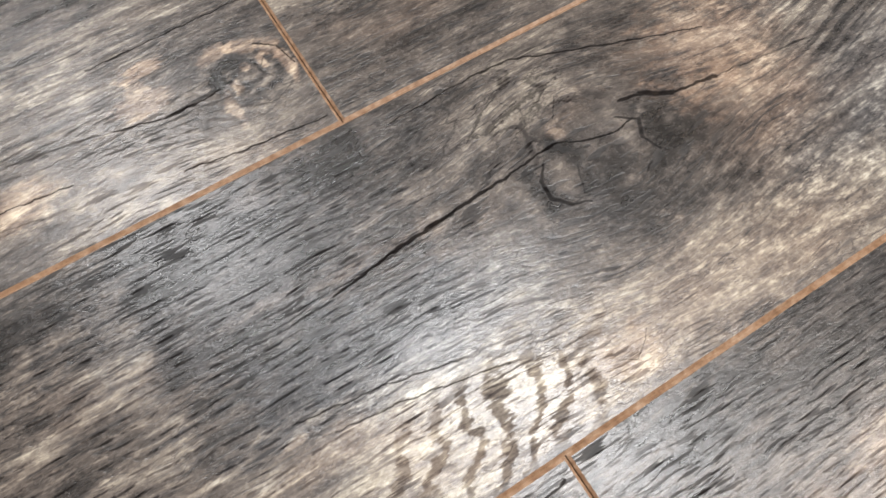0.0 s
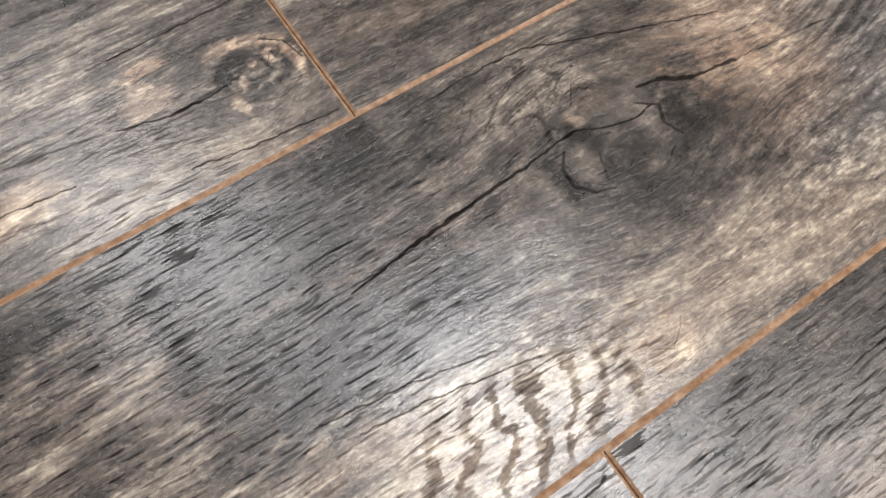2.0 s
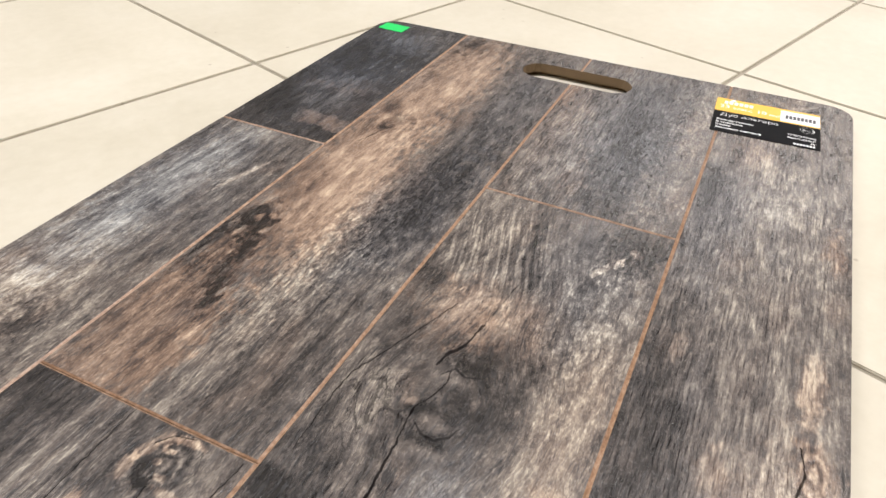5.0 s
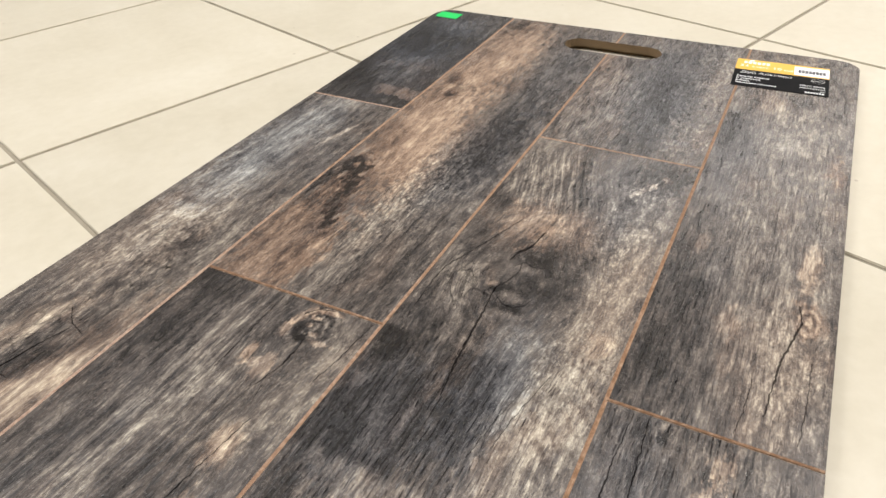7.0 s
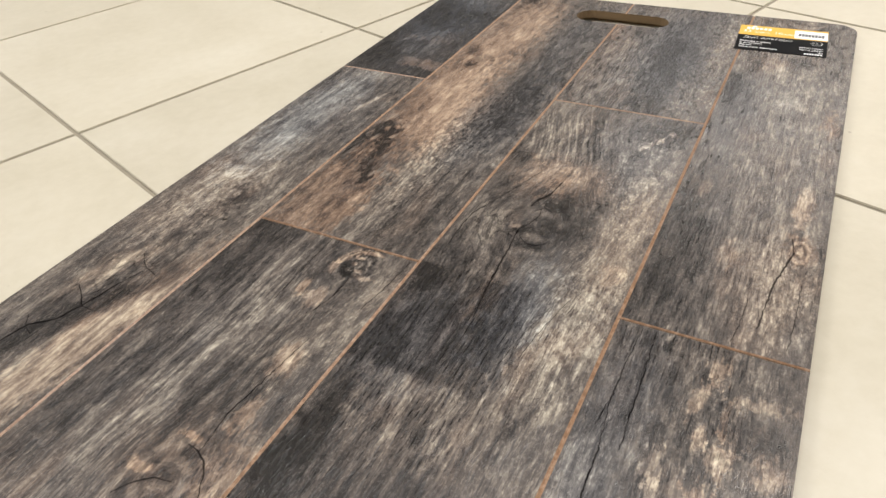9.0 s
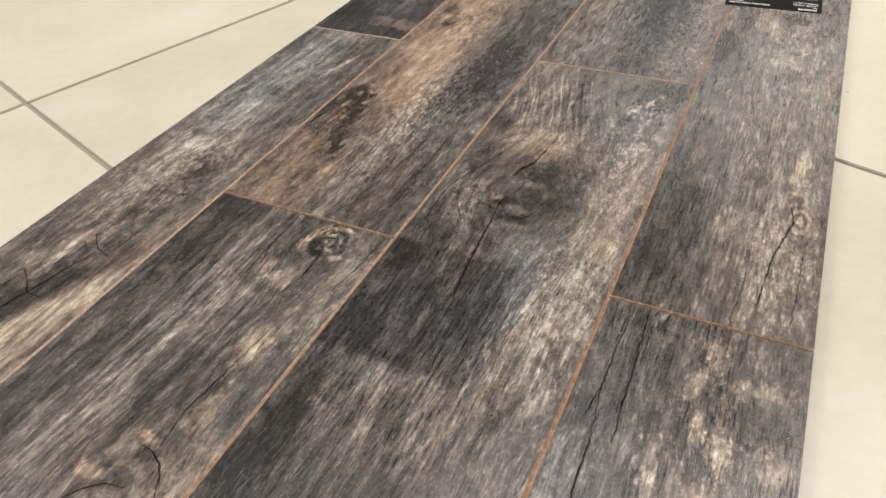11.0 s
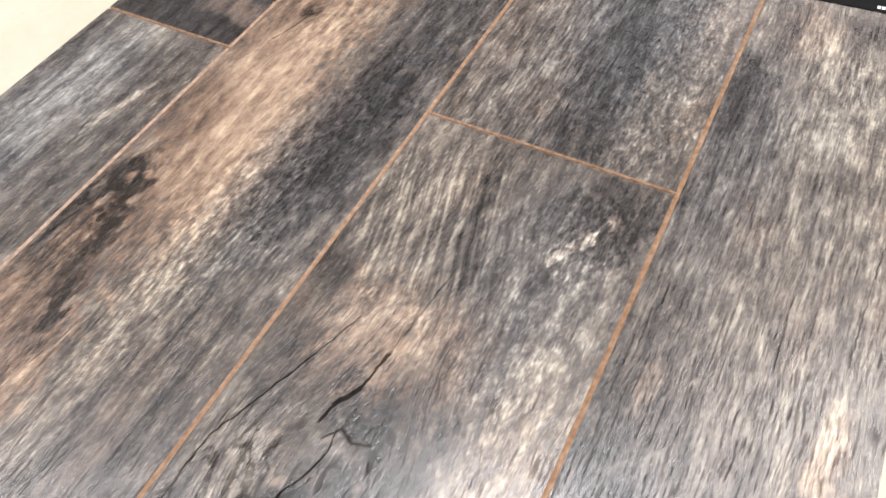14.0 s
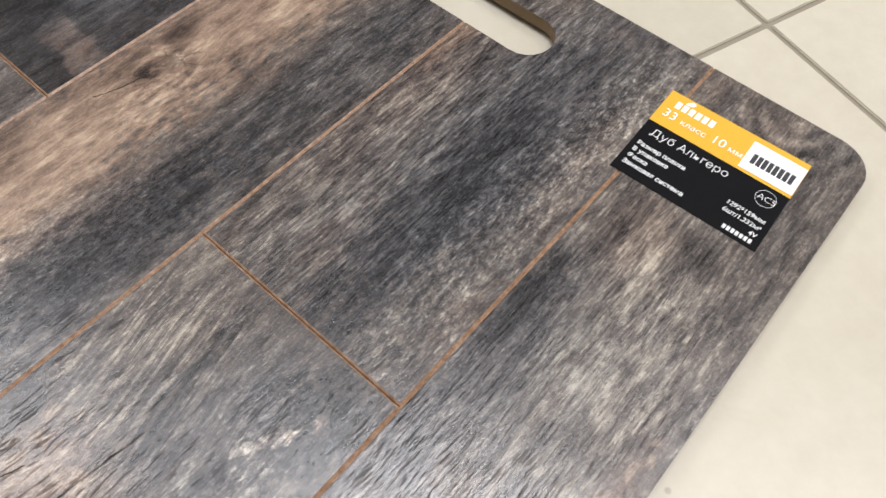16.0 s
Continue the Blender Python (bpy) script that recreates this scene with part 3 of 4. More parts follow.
def wood_b_low():
    w = Wood("weathered_oak_knotted", 41.0, 0.385, 0.30)
    w.tone(-0.12, -0.140, -0.030, 0.020, 0.060, soft=0.7)
    w.tone(-0.03, -0.125, -0.160, 0.025, 0.080, soft=0.7)
    w.cool(0.15, -0.110, -0.120, 0.040, 0.140, soft=0.7)
    w.tone(0.08, -0.081, -0.150, 0.010, 0.090, soft=0.8, skew=0.12)
    w.tone(0.07, -0.100, -0.250, 0.020, 0.080, soft=0.8)
    w.tone(-0.05, -0.056, -0.190, 0.014, 0.045, soft=0.7)
    w.tone(0.12, -0.014, -0.060, 0.014, 0.060, soft=0.7)
    w.tone(0.06, -0.045, -0.090, 0.030, 0.050, soft=0.7)
    w.knot(-0.042, -0.024, 0.019, 0.022, freq=17.0, amount=0.13, dark=-0.03)
    w.flake(-0.0600, -0.030, 0.0038, 0.008, warm=0.6, up=0.27)
    w.flake(-0.0575, -0.018, 0.0042, 0.008, warm=0.6, up=0.29, skew=0.3)
    w.flake(-0.0510, -0.009, 0.0055, 0.0045, warm=0.6, up=0.27)
    w.flake(-0.0390, -0.0065, 0.0080, 0.0025, warm=0.7, up=0.22)
    w.split(0.0008, (-0.029, -0.008), (-0.024, -0.018), (-0.026, -0.028), strength=0.7)
    w.split(0.0008, (-0.048, -0.012), (-0.042, -0.018), (-0.036, -0.014), strength=0.8)
    w.flake(-0.030, -0.036, 0.010, 0.0025, warm=0.4, up=0.26)
    w.tone(-0.32, -0.045, -0.036, 0.0060, 0.0050, soft=0.4, ragged=1.3, firm=True)
    w.tone(-0.20, -0.050, -0.026, 0.0035, 0.0060, soft=0.4, ragged=1.3, firm=True)
    w.flake(-0.046, -0.023, 0.0030, 0.0022, warm=0.5, up=0.36)
    w.flake(-0.045, -0.015, 0.0035, 0.0020, warm=0.6, up=0.34)
    w.flake(-0.038, -0.030, 0.0030, 0.0030, warm=0.4, up=0.32)
    w.mottle(0.5, -0.040, -0.024, 0.018, 0.018, soft=0.5)
    w.craze(0.35, -0.040, -0.026, 0.022, 0.026, soft=0.5)
    w.craze(0.5, -0.045, -0.230, 0.030, 0.035, soft=0.5)
    w.split(0.0012, (-0.056, -0.014), (-0.050, -0.006), (-0.038, -0.003))
    w.split(0.0013, (-0.041, -0.036), (-0.040, -0.048), (-0.040, -0.061), (-0.045, -0.082))
    w.split(0.0009, (-0.047, -0.088), (-0.052, -0.125), strength=0.6)
    w.flake(-0.053, -0.068, 0.008, 0.011, warm=0.6, up=0.26)
    w.flake(-0.068, -0.062, 0.004, 0.010, warm=0.8, up=0.20)
    w.split(0.0011, (-0.082, 0.001), (-0.081, -0.043), (-0.080, -0.081))
    w.split(0.0007, (-0.066, -0.030), (-0.064, -0.060), (-0.062, -0.085), strength=0.7)
    w.split(0.0011, (-0.006, -0.004), (-0.009, -0.040), (-0.013, -0.065))
    w.flake(-0.032, -0.128, 0.009, 0.015, warm=0.6, up=0.20, soft=0.5)
    w.split(0.0010, (-0.030, -0.105), (-0.035, -0.150), (-0.038, -0.181), (-0.034, -0.210))
    w.flake(-0.028, -0.178, 0.007, 0.014, warm=0.6, up=0.18)
    w.knot(-0.040, -0.238, 0.026, 0.030, freq=14.0, amount=0.12, dark=0.0)
    w.tone(-0.16, -0.037, -0.214, 0.007, 0.005, soft=0.4, ragged=1.4)
    w.split(0.0013, (-0.044, -0.208), (-0.036, -0.209), (-0.026, -0.214), (-0.020, -0.222), (-0.012, -0.235))
    w.split(0.0013, (-0.062, -0.252), (-0.055, -0.241), (-0.046, -0.234), (-0.034, -0.232))
    w.flake(-0.060, -0.231, 0.010, 0.004, warm=0.8, up=0.26, skew=0.5)
    w.flake(-0.046, -0.203, 0.008, 0.003, warm=0.8, up=0.26)
    w.tone(0.14, -0.008, -0.215, 0.010, 0.030, soft=0.6)
    w.warm(0.5, -0.012, -0.230, 0.014, 0.040, soft=0.6)
    w.split(0.0007, (-0.022, -0.120), (-0.030, -0.160), strength=0.5)
    w.tone(0.09, -0.098, -0.110, 0.014, 0.080, soft=0.7, skew=0.1)
    w.ribs(0.22, 0.0034, -0.098, -0.150, 0.052, 0.150, soft=0.5, run=16.0)
    w.warm(0.35, -0.045, -0.225, 0.034, 0.034, soft=0.6)
    w.tone(0.06, -0.040, -0.232, 0.026, 0.028, soft=0.6)
    w.arch(-0.036, -0.150, 0.020, 0.050, -0.040, -0.150, 0.022, 0.044, freq=16.0, amount=0.08)
    return w.finish()


def wood_c_top():
    w = Wood("weathered_oak_speckled", 53.0, 0.430, 0.18)
    w.cool(0.30, 0.080, 0.470, 0.090, 0.180, soft=0.4)
    w.dashes(-0.12, 0.0030, 0.060, 0.420, 0.050, 0.150, soft=0.4)
    w.tone(-0.15, 0.092, 0.430, 0.022, 0.120, soft=0.7)
    w.cool(0.6, 0.090, 0.470, 0.034, 0.120, soft=0.7)
    w.tone(0.05, 0.040, 0.380, 0.030, 0.090, soft=0.7)
    w.warm(0.35, 0.018, 0.460, 0.018, 0.090, soft=0.7)
    w.mottle(0.60, 0.124, 0.400, 0.030, 0.140, soft=0.6)
    w.mottle(0.45, 0.130, 0.560, 0.020, 0.060, soft=0.6)
    w.tone(0.10, 0.142, 0.480, 0.012, 0.120, soft=0.7)
    w.flake(0.108, 0.420, 0.003, 0.010, warm=0.2, up=0.2)
    w.flake(0.116, 0.385, 0.003, 0.008, warm=0.2, up=0.2)
    w.warm(1.0, 0.006, 0.525, 0.007, 0.040, soft=0.5)
    w.tone(-0.05, 0.005, 0.530, 0.006, 0.034, soft=0.6)
    w.ribs(0.22, 0.0024, 0.045, 0.430, 0.070, 0.180, soft=0.5, run=42.0)
    return w.finish()


def wood_c_low():
    w = Wood("weathered_oak_large_knot", 67.0, 0.45, 0.28)
    # the straight-ended dark stretch and the paler grain past it
    w.tone(-0.150, 0.040, -0.052, 0.057, 0.054, soft=0.08, ragged=0.16, block=True, firm=True)
    w.cool(0.60, 0.034, -0.070, 0.040, 0.050, soft=0.6)
    w.tone(0.055, 0.060, -0.138, 0.060, 0.032, soft=0.12, ragged=0.4, block=True, firm=True)
    w.warm(0.05, 0.060, -0.160, 0.050, 0.080, soft=0.7)
    w.tone(-0.20, 0.016, -0.180, 0.014, 0.090, soft=0.7)
    w.dashes(-0.20, 0.0038, 0.062, -0.080, 0.070, 0.090, soft=0.4)
    # pale strip by the joint
    w.tone(0.13, 0.136, 0.020, 0.022, 0.190, soft=0.7)
    w.warm(0.24, 0.140, 0.085, 0.020, 0.080, soft=0.6)
    # slight blue of the lamp's glare put into the strip's colour
    w.cool(0.1, 0.138, -0.030, 0.022, 0.040, soft=0.6)
    w.mottle(0.25, 0.128, 0.060, 0.030, 0.130, soft=0.6)
    w.warm(0.3, 0.142, 0.045, 0.008, 0.012, soft=0.6)
    w.split(0.0006, (0.138, 0.052), (0.146, 0.042), (0.142, 0.036), strength=0.7)
    # brighter round the bands: part of the lamp glare put into the tone
    w.tone(0.08, 0.128, -0.030, 0.022, 0.050, soft=0.6)
    w.cool(0.8, 0.092, -0.020, 0.020, 0.060, soft=0.7)
    w.bands(0.138, -0.012, 0.020, 0.050, 0.0135, 0.55, -0.085, 0.2)
    # knot
    w.bend(0.068, 0.085, 0.050, 0.070, 0.3)
    w.knot(0.070, 0.080, 0.026, 0.027, freq=11.0, amount=0.06, dark=-0.15, reach=1.25)
    w.craze(0.75, 0.032, 0.062, 0.026, 0.045, soft=0.6)
    w.tone(0.10, 0.034, 0.068, 0.016, 0.030, soft=0.6, ragged=1.3)
    w.tone(0.05, 0.070, 0.063, 0.010, 0.007, soft=0.4, firm=True)
    w.tone(0.07, 0.062, 0.088, 0.006, 0.010, soft=0.4, firm=True)
    w.flake(0.052, 0.073, 0.004, 0.004, warm=0.3, up=0.22)
    w.tone(-0.25, 0.056, 0.069, 0.004, 0.004, soft=0.5)
    w.tone(-0.18, 0.072, 0.050, 0.012, 0.004, soft=0.6, firm=True)
    w.tone(-0.16, 0.070, 0.110, 0.014, 0.005, soft=0.6, firm=True)
    w.split(0.0019, (0.061, 0.059), (0.067, 0.054), (0.075, 0.053), (0.082, 0.059), (0.085, 0.066), strength=0.85)
    w.split(0.0009, (0.068, 0.071), (0.080, 0.066), strength=0.7)
    w.split(0.0019, (0.058, 0.098), (0.064, 0.106), (0.072, 0.102), (0.080, 0.105), strength=0.85)
    w.split(0.0012, (0.083, 0.098), (0.089, 0.088), (0.088, 0.078), strength=0.6)
    w.split(0.0007, (0.042, 0.064), (0.034, 0.066), (0.026, 0.060), strength=0.7)
    w.split(0.0007, (0.045, 0.075), (0.036, 0.082), strength=0.7)
    w.split(0.0007, (0.020, 0.070), (0.026, 0.045), (0.022, 0.030), strength=0.7)
    w.split(0.0006, (0.030, 0.058), (0.034, 0.040), strength=0.6)
    w.split(0.0017, (0.066, -0.040), (0.062, -0.012), (0.060, 0.012), (0.058, 0.040), (0.055, 0.068))
    w.split(0.0012, (0.055, 0.068), (0.060, 0.079), (0.064, 0.092), (0.062, 0.104))
    w.split(0.0026, (0.052, 0.104), (0.054, 0.114), (0.061, 0.126), (0.064, 0.148))
    w.split(0.0014, (0.064, 0.148), (0.068, 0.180), (0.071, 0.208), strength=0.65)
    w.split(0.0010, (0.011, 0.015), (0.009, 0.056), (0.010, 0.076), (0.018, 0.097), (0.031, 0.132), (0.040, 0.160))
    # tan and wavy figure above the knot
    w.warm(0.75, 0.050, 0.155, 0.024, 0.028, soft=0.8, ragged=1.6)
    w.tone(0.13, 0.050, 0.156, 0.022, 0.022, soft=0.8, ragged=1.8)
    w.warm(0.25, 0.088, 0.150, 0.026, 0.030, soft=0.6)
    w.tone(-0.10, 0.020, 0.128, 0.014, 0.026, soft=0.6)
    w.tone(-0.10, 0.012, 0.180, 0.010, 0.020, soft=0.6)
    w.ribs(0.30, 0.0024, 0.048, 0.230, 0.050, 0.050, soft=0.6, run=16.0, lean=0.27, skew=-0.25)
    w.tone(0.09, 0.036, 0.225, 0.026, 0.045, soft=0.6, skew=-0.25)
    w.tone(-0.20, 0.068, 0.232, 0.006, 0.040, soft=0.7, skew=-0.2)
    w.tone(-0.22, 0.136, 0.272, 0.022, 0.026, soft=0.6)
    w.mottle(0.7, 0.132, 0.262, 0.026, 0.034, soft=0.6)
    w.cool(0.5, 0.110, 0.230, 0.040, 0.060, soft=0.7)
    w.flake(0.119, 0.242, 0.0032, 0.015, skew=0.55, warm=0.35, up=0.33, ragged=1.7)
    w.flake(0.125, 0.255, 0.006, 0.0030, warm=0.35, up=0.30, ragged=1.8)
    w.flake(0.136, 0.269, 0.004, 0.006, warm=0.5, up=0.28, ragged=1.6)
    w.mottle(0.30, 0.115, 0.180, 0.030, 0.060, soft=0.7)
    w.flake(0.106, -0.077, 0.0016, 0.005, warm=0.3, up=0.4, ragged=0.6)
    for k in range(2):
        xa = 0.100 + 0.010 * k
        w.split(0.0010, (xa + 0.012, -0.010 + 0.012 * k), (xa + 0.004, -0.045 + 0.012 * k), (xa, -0.075 + 0.012 * k), strength=0.8)
    w.ribs(0.18, 0.0036, 0.070, -0.110, 0.080, 0.130, soft=0.4, run=26.0)
    w.tone(-0.10, 0.018, 0.012, 0.018, 0.030, soft=0.7)
    # darker wood at this end, with some shadow put into its tone
    w.tone(-0.14, 0.075, -0.195, 0.080, 0.050, soft=0.7)
    w.tone(-0.16, 0.072, 0.126, 0.034, 0.014, soft=0.7)
    w.tone(-0.10, 0.104, 0.090, 0.012, 0.034, soft=0.7)
    return w.finish()


def wood_d_top():
    w = Wood("weathered_oak_plain", 71.0, 0.448, 0.17)
    w.cool(0.12, 0.215, 0.300, 0.070, 0.330, soft=0.4)
    w.dashes(-0.12, 0.0030, 0.205, 0.250, 0.060, 0.300, soft=0.4)
    w.calm(0.25, 0.220, 0.220, 0.060, 0.250, soft=0.5)
    w.tone(-0.12, 0.175, 0.090, 0.020, 0.120, soft=0.7)
    w.tone(-0.24, 0.171, 0.392, 0.013, 0.032, soft=0.7)
    w.cool(0.5, 0.180, 0.360, 0.025, 0.080, soft=0.7)
    w.tone(0.05, 0.220, 0.430, 0.040, 0.080, soft=0.8)
    w.tone(-0.05, 0.230, 0.275, 0.014, 0.070, soft=0.7)
    w.tone(-0.08, 0.228, 0.165, 0.012, 0.020, soft=0.7)
    w.flake(0.181, 0.187, 0.0045, 0.013, warm=0.3, up=0.26)
    w.split(0.0006, (0.179, 0.198), (0.182, 0.178), strength=0.6)
    w.warm(0.8, 0.270, 0.340, 0.008, 0.026, soft=0.6)
    w.warm(0.7, 0.259, 0.186, 0.007, 0.030, soft=0.5)
    w.tone(0.14, 0.259, 0.186, 0.006, 0.026, soft=0.5)
    w.split(0.0008, (0.262, 0.200), (0.258, 0.182), (0.262, 0.168), strength=0.5)
    w.warm(0.7, 0.264, 0.124, 0.009, 0.018, soft=0.5)
    w.tone(0.09, 0.258, 0.070, 0.020, 0.066, soft=0.6)
    w.warm(0.35, 0.250, 0.070, 0.024, 0.070, soft=0.7)
    w.mottle(0.4, 0.256, 0.060, 0.022, 0.060, soft=0.6)
    w.flake(0.214, 0.103, 0.008, 0.014, warm=0.4, up=0.15, soft=0.6)
    w.knot(0.263, 0.122, 0.010, 0.020, freq=13.0, amount=0.16, dark=-0.02)
    w.craze(0.35, 0.258, 0.070, 0.022, 0.070, soft=0.6)
    w.split(0.0009, (0.236, 0.054), (0.235, 0.025), (0.232, 0.006))
    w.split(0.0014, (0.256, 0.138), (0.259, 0.120), (0.254, 0.095), (0.250, 0.076), (0.248, 0.055), (0.246, 0.026))
    w.split(0.0010, (0.268, 0.083), (0.268, 0.047), (0.266, 0.012), strength=0.9)
    w.split(0.0009, (0.266, 0.330), (0.262, 0.284), (0.260, 0.235), strength=0.8)
    w.split(0.0007, (0.236, 0.085), (0.234, 0.070), strength=0.7)
    w.split(0.0009, (0.247, 0.598), (0.243, 0.575), strength=0.7)
    w.split(0.0007, (0.186, 0.610), (0.178, 0.590), (0.190, 0.575), strength=0.6)
    w.tone(0.04, 0.205, 0.475, 0.014, 0.040, soft=0.7)
    w.warm(0.4, 0.195, 0.470, 0.020, 0.030, soft=0.7)
    w.tone(-0.16, 0.228, 0.478, 0.012, 0.014, soft=0.6)
    w.tone(-0.10, 0.185, 0.470, 0.008, 0.030, soft=0.6)
    w.arch(0.225, 0.640, 0.030, 0.050, 0.230, 0.598, 0.045, 0.022, freq=16.0, amount=0.12)
    w.ribs(0.18, 0.0024, 0.215, 0.300, 0.070, 0.330, soft=0.3, run=42.0)
    w.tone(-0.05, 0.190, 0.120, 0.026, 0.110, soft=0.7)
    # lighter towards the rim: highlight of the lamps put into the tone
    w.tone(0.10, 0.236, 0.250, 0.040, 0.170, soft=0.7)
    w.calm(0.30, 0.230, 0.200, 0.050, 0.180, soft=0.6)
    return w.finish()


def wood_d_low():
    w = Wood("weathered_oak_flaked", 83.0, 0.415, 0.22)
    w.dashes(-0.16, 0.0040, 0.195, -0.020, 0.040, 0.030, soft=0.5)
    w.cool(0.6, 0.178, -0.120, 0.020, 0.110, soft=0.7)
    w.tone(0.12, 0.168, -0.122, 0.008, 0.020, soft=0.5)
    w.tone(0.10, 0.166, -0.165, 0.010, 0.030, soft=0.6)
    w.flake(0.230, -0.024, 0.007, 0.010, warm=0.45, up=0.26, ragged=1.6)
    w.flake(0.223, -0.050, 0.0045, 0.016, warm=0.5, up=0.32, skew=0.2, ragged=1.4)
    w.flake(0.229, -0.080, 0.005, 0.009, warm=0.55, up=0.34, ragged=1.2)
    w.flake(0.242, -0.090, 0.007, 0.014, warm=0.45, up=0.30, ragged=1.6)
    w.flake(0.240, -0.060, 0.0025, 0.020, warm=0.5, up=0.20, ragged=1.4)
    w.flake(0.209, -0.108, 0.006, 0.014, warm=0.25, up=0.32, ragged=1.6)
    w.flake(0.212, -0.125, 0.005, 0.010, warm=0.20, up=0.28, ragged=1.6)
    w.flake(0.236, -0.122, 0.009, 0.012, warm=0.6, up=0.20, ragged=1.8)
    w.mottle(0.45, 0.236, -0.070, 0.026, 0.060, soft=0.6)
    w.flake(0.256, -0.042, 0.016, 0.0045, warm=0.3, up=0.20, ragged=1.8)
    w.flake(0.268, -0.090, 0.007, 0.012, warm=0.3, up=0.22, ragged=1.8)
    w.tone(-0.10, 0.260, -0.070, 0.016, 0.014, soft=0.6)
    w.tone(-0.32, 0.198, -0.012, 0.0035, 0.006, soft=0.5, ragged=1.4, firm=True)
    w.craze(0.45, 0.236, -0.070, 0.024, 0.060, soft=0.6)
    w.split(0.0010, (0.177, -0.004), (0.175, -0.039), (0.175, -0.069), (0.172, -0.094))
    w.split(0.0010, (0.175, -0.074), (0.179, -0.109), (0.180, -0.150), (0.184, -0.200))
    w.split(0.0010, (0.186, -0.004), (0.188, -0.043), (0.189, -0.082), (0.190, -0.106))
    w.split(0.0009, (0.166, -0.005), (0.168, -0.027), strength=0.8)
    for k in range(10):
        w.split(0.0006, (0.163, -0.040 - 0.0065 * k), (0.176 + 0.002 * (k % 3), -0.043 - 0.0065 * k), strength=0.40)
    w.ribs(0.14, 0.0030, 0.200, -0.080, 0.050, 0.100, soft=0.5, run=40.0)
    return w.finish()


# ---------------------------------------------------------------- meshes
def part(name, bm, mats, parent, label=""):
    me = bpy.data.meshes.new(name)
    bmesh.ops.recalc_face_normals(bm, faces=bm.faces)
    bm.to_mesh(me)
    bm.free()
    for m_ in mats if isinstance(mats, (list, tuple)) else [mats]:
        me.materials.append(m_)
    ob = new(name, me)
    ob.parent = parent
    if label:
        ob["label"] = label
    return ob


def box(x0, x1, y0, y1, z0, z1, bevel=0.0):
    bm = bmesh.new()
    bmesh.ops.create_cube(bm, size=1.0)
    for v_ in bm.verts:
        v_.co = ((x0, x1)[v_.co.x > 0], (y0, y1)[v_.co.y > 0], (z0, z1)[v_.co.z > 0])
    if bevel:
        bmesh.ops.bevel(bm, geom=bm.edges[:], offset=bevel, segments=2, affect="EDGES")
    return bm


def thing(name, label, category, x=0.0, y=0.0, z=0.0, group=""):
    e = new(name)
    e.location = (x, y, z)
    e.empty_display_size = 0.05
    return tagged(e, label, category, group)


def structure(name, bm, mat, label):
    ob = part(name, bm, mat, None)
    return tagged(ob, label, kind="structure")


def arc(cx, cy, r, a0, a1, n=10):
    return [(cx + r * math.cos(radians(a0 + (a1 - a0) * k / n)), cy + r * math.sin(radians(a0 + (a1 - a0) * k / n))) for k in range(n + 1)]


def slab(outline, top, low, seams):
    """A plank piece: outline in plan, chamfered along its seams (x0, x1, y0, y1; None where the edge is cut square)."""
    bm = bmesh.new()
    a, b_, c, d_ = seams

    def inset(q):
        x, y = q
        x = max(x, a + CH) if a is not None else x
        x = min(x, b_ - CH) if b_ is not None else x
        y = max(y, c + CH) if c is not None else y
        y = min(y, d_ - CH) if d_ is not None else y
        return x, y

    gap = 0.00025                          # cross joints stand a hair open
    outline = [(x, y + (gap if c is not None and abs(y - c) < 1e-6 else -gap if d_ is not None and abs(y - d_) < 1e-6 else 0.0)) for x, y in outline]
    ins = [inset(q) for q in outline]
    va = [bm.verts.new((*q, top)) for q in ins]
    vb = [bm.verts.new((*q, top - CD)) for q in outline]
    vc = [bm.verts.new((*q, low)) for q in outline]
    bm.faces.new(va).material_index = 0
    bm.faces.new(vc[::-1]).material_index = 2
    n = len(outline)
    for k in range(n):
        j = (k + 1) % n
        moved = math.dist(ins[k], outline[k]) + math.dist(ins[j], outline[j]) > CH
        bm.faces.new((va[k], va[j], vb[j], vb[k])).material_index = 1 if moved else 2
        bm.faces.new((vb[k], vb[j], vc[j], vc[k])).material_index = 2
    return bm


# ---------------------------------------------------------------- room
u0, u1, v0, v1 = (PITCH * k for k in (*ROWS_U, *ROWS_V))      # the room lies square to its tiles
shell = [("ceiling", (u0, u1, v0, v1, CEIL, CEIL + 0.15), ceiling_paint, "plain white painted shop ceiling")]
for nm, bx in (("wall_north", (u1, u1 + 0.15, v0 - 0.15, v1 + 0.15)), ("wall_south", (u0 - 0.15, u0, v0 - 0.15, v1 + 0.15)),
               ("wall_west", (u0, u1, v1, v1 + 0.15)), ("wall_east", (u0, u1, v0 - 0.15, v0))):
    shell.append((nm, (*bx, -0.05, CEIL + 0.15), wall_paint, "plain off-white painted wall"))
for nm, bx, mat, words in shell:
    ob = structure(nm, box(*bx), mat, words)
    ob.location, ob.rotation_euler = (TX, TY, FLOOR), (0, 0, radians(ANGLE))
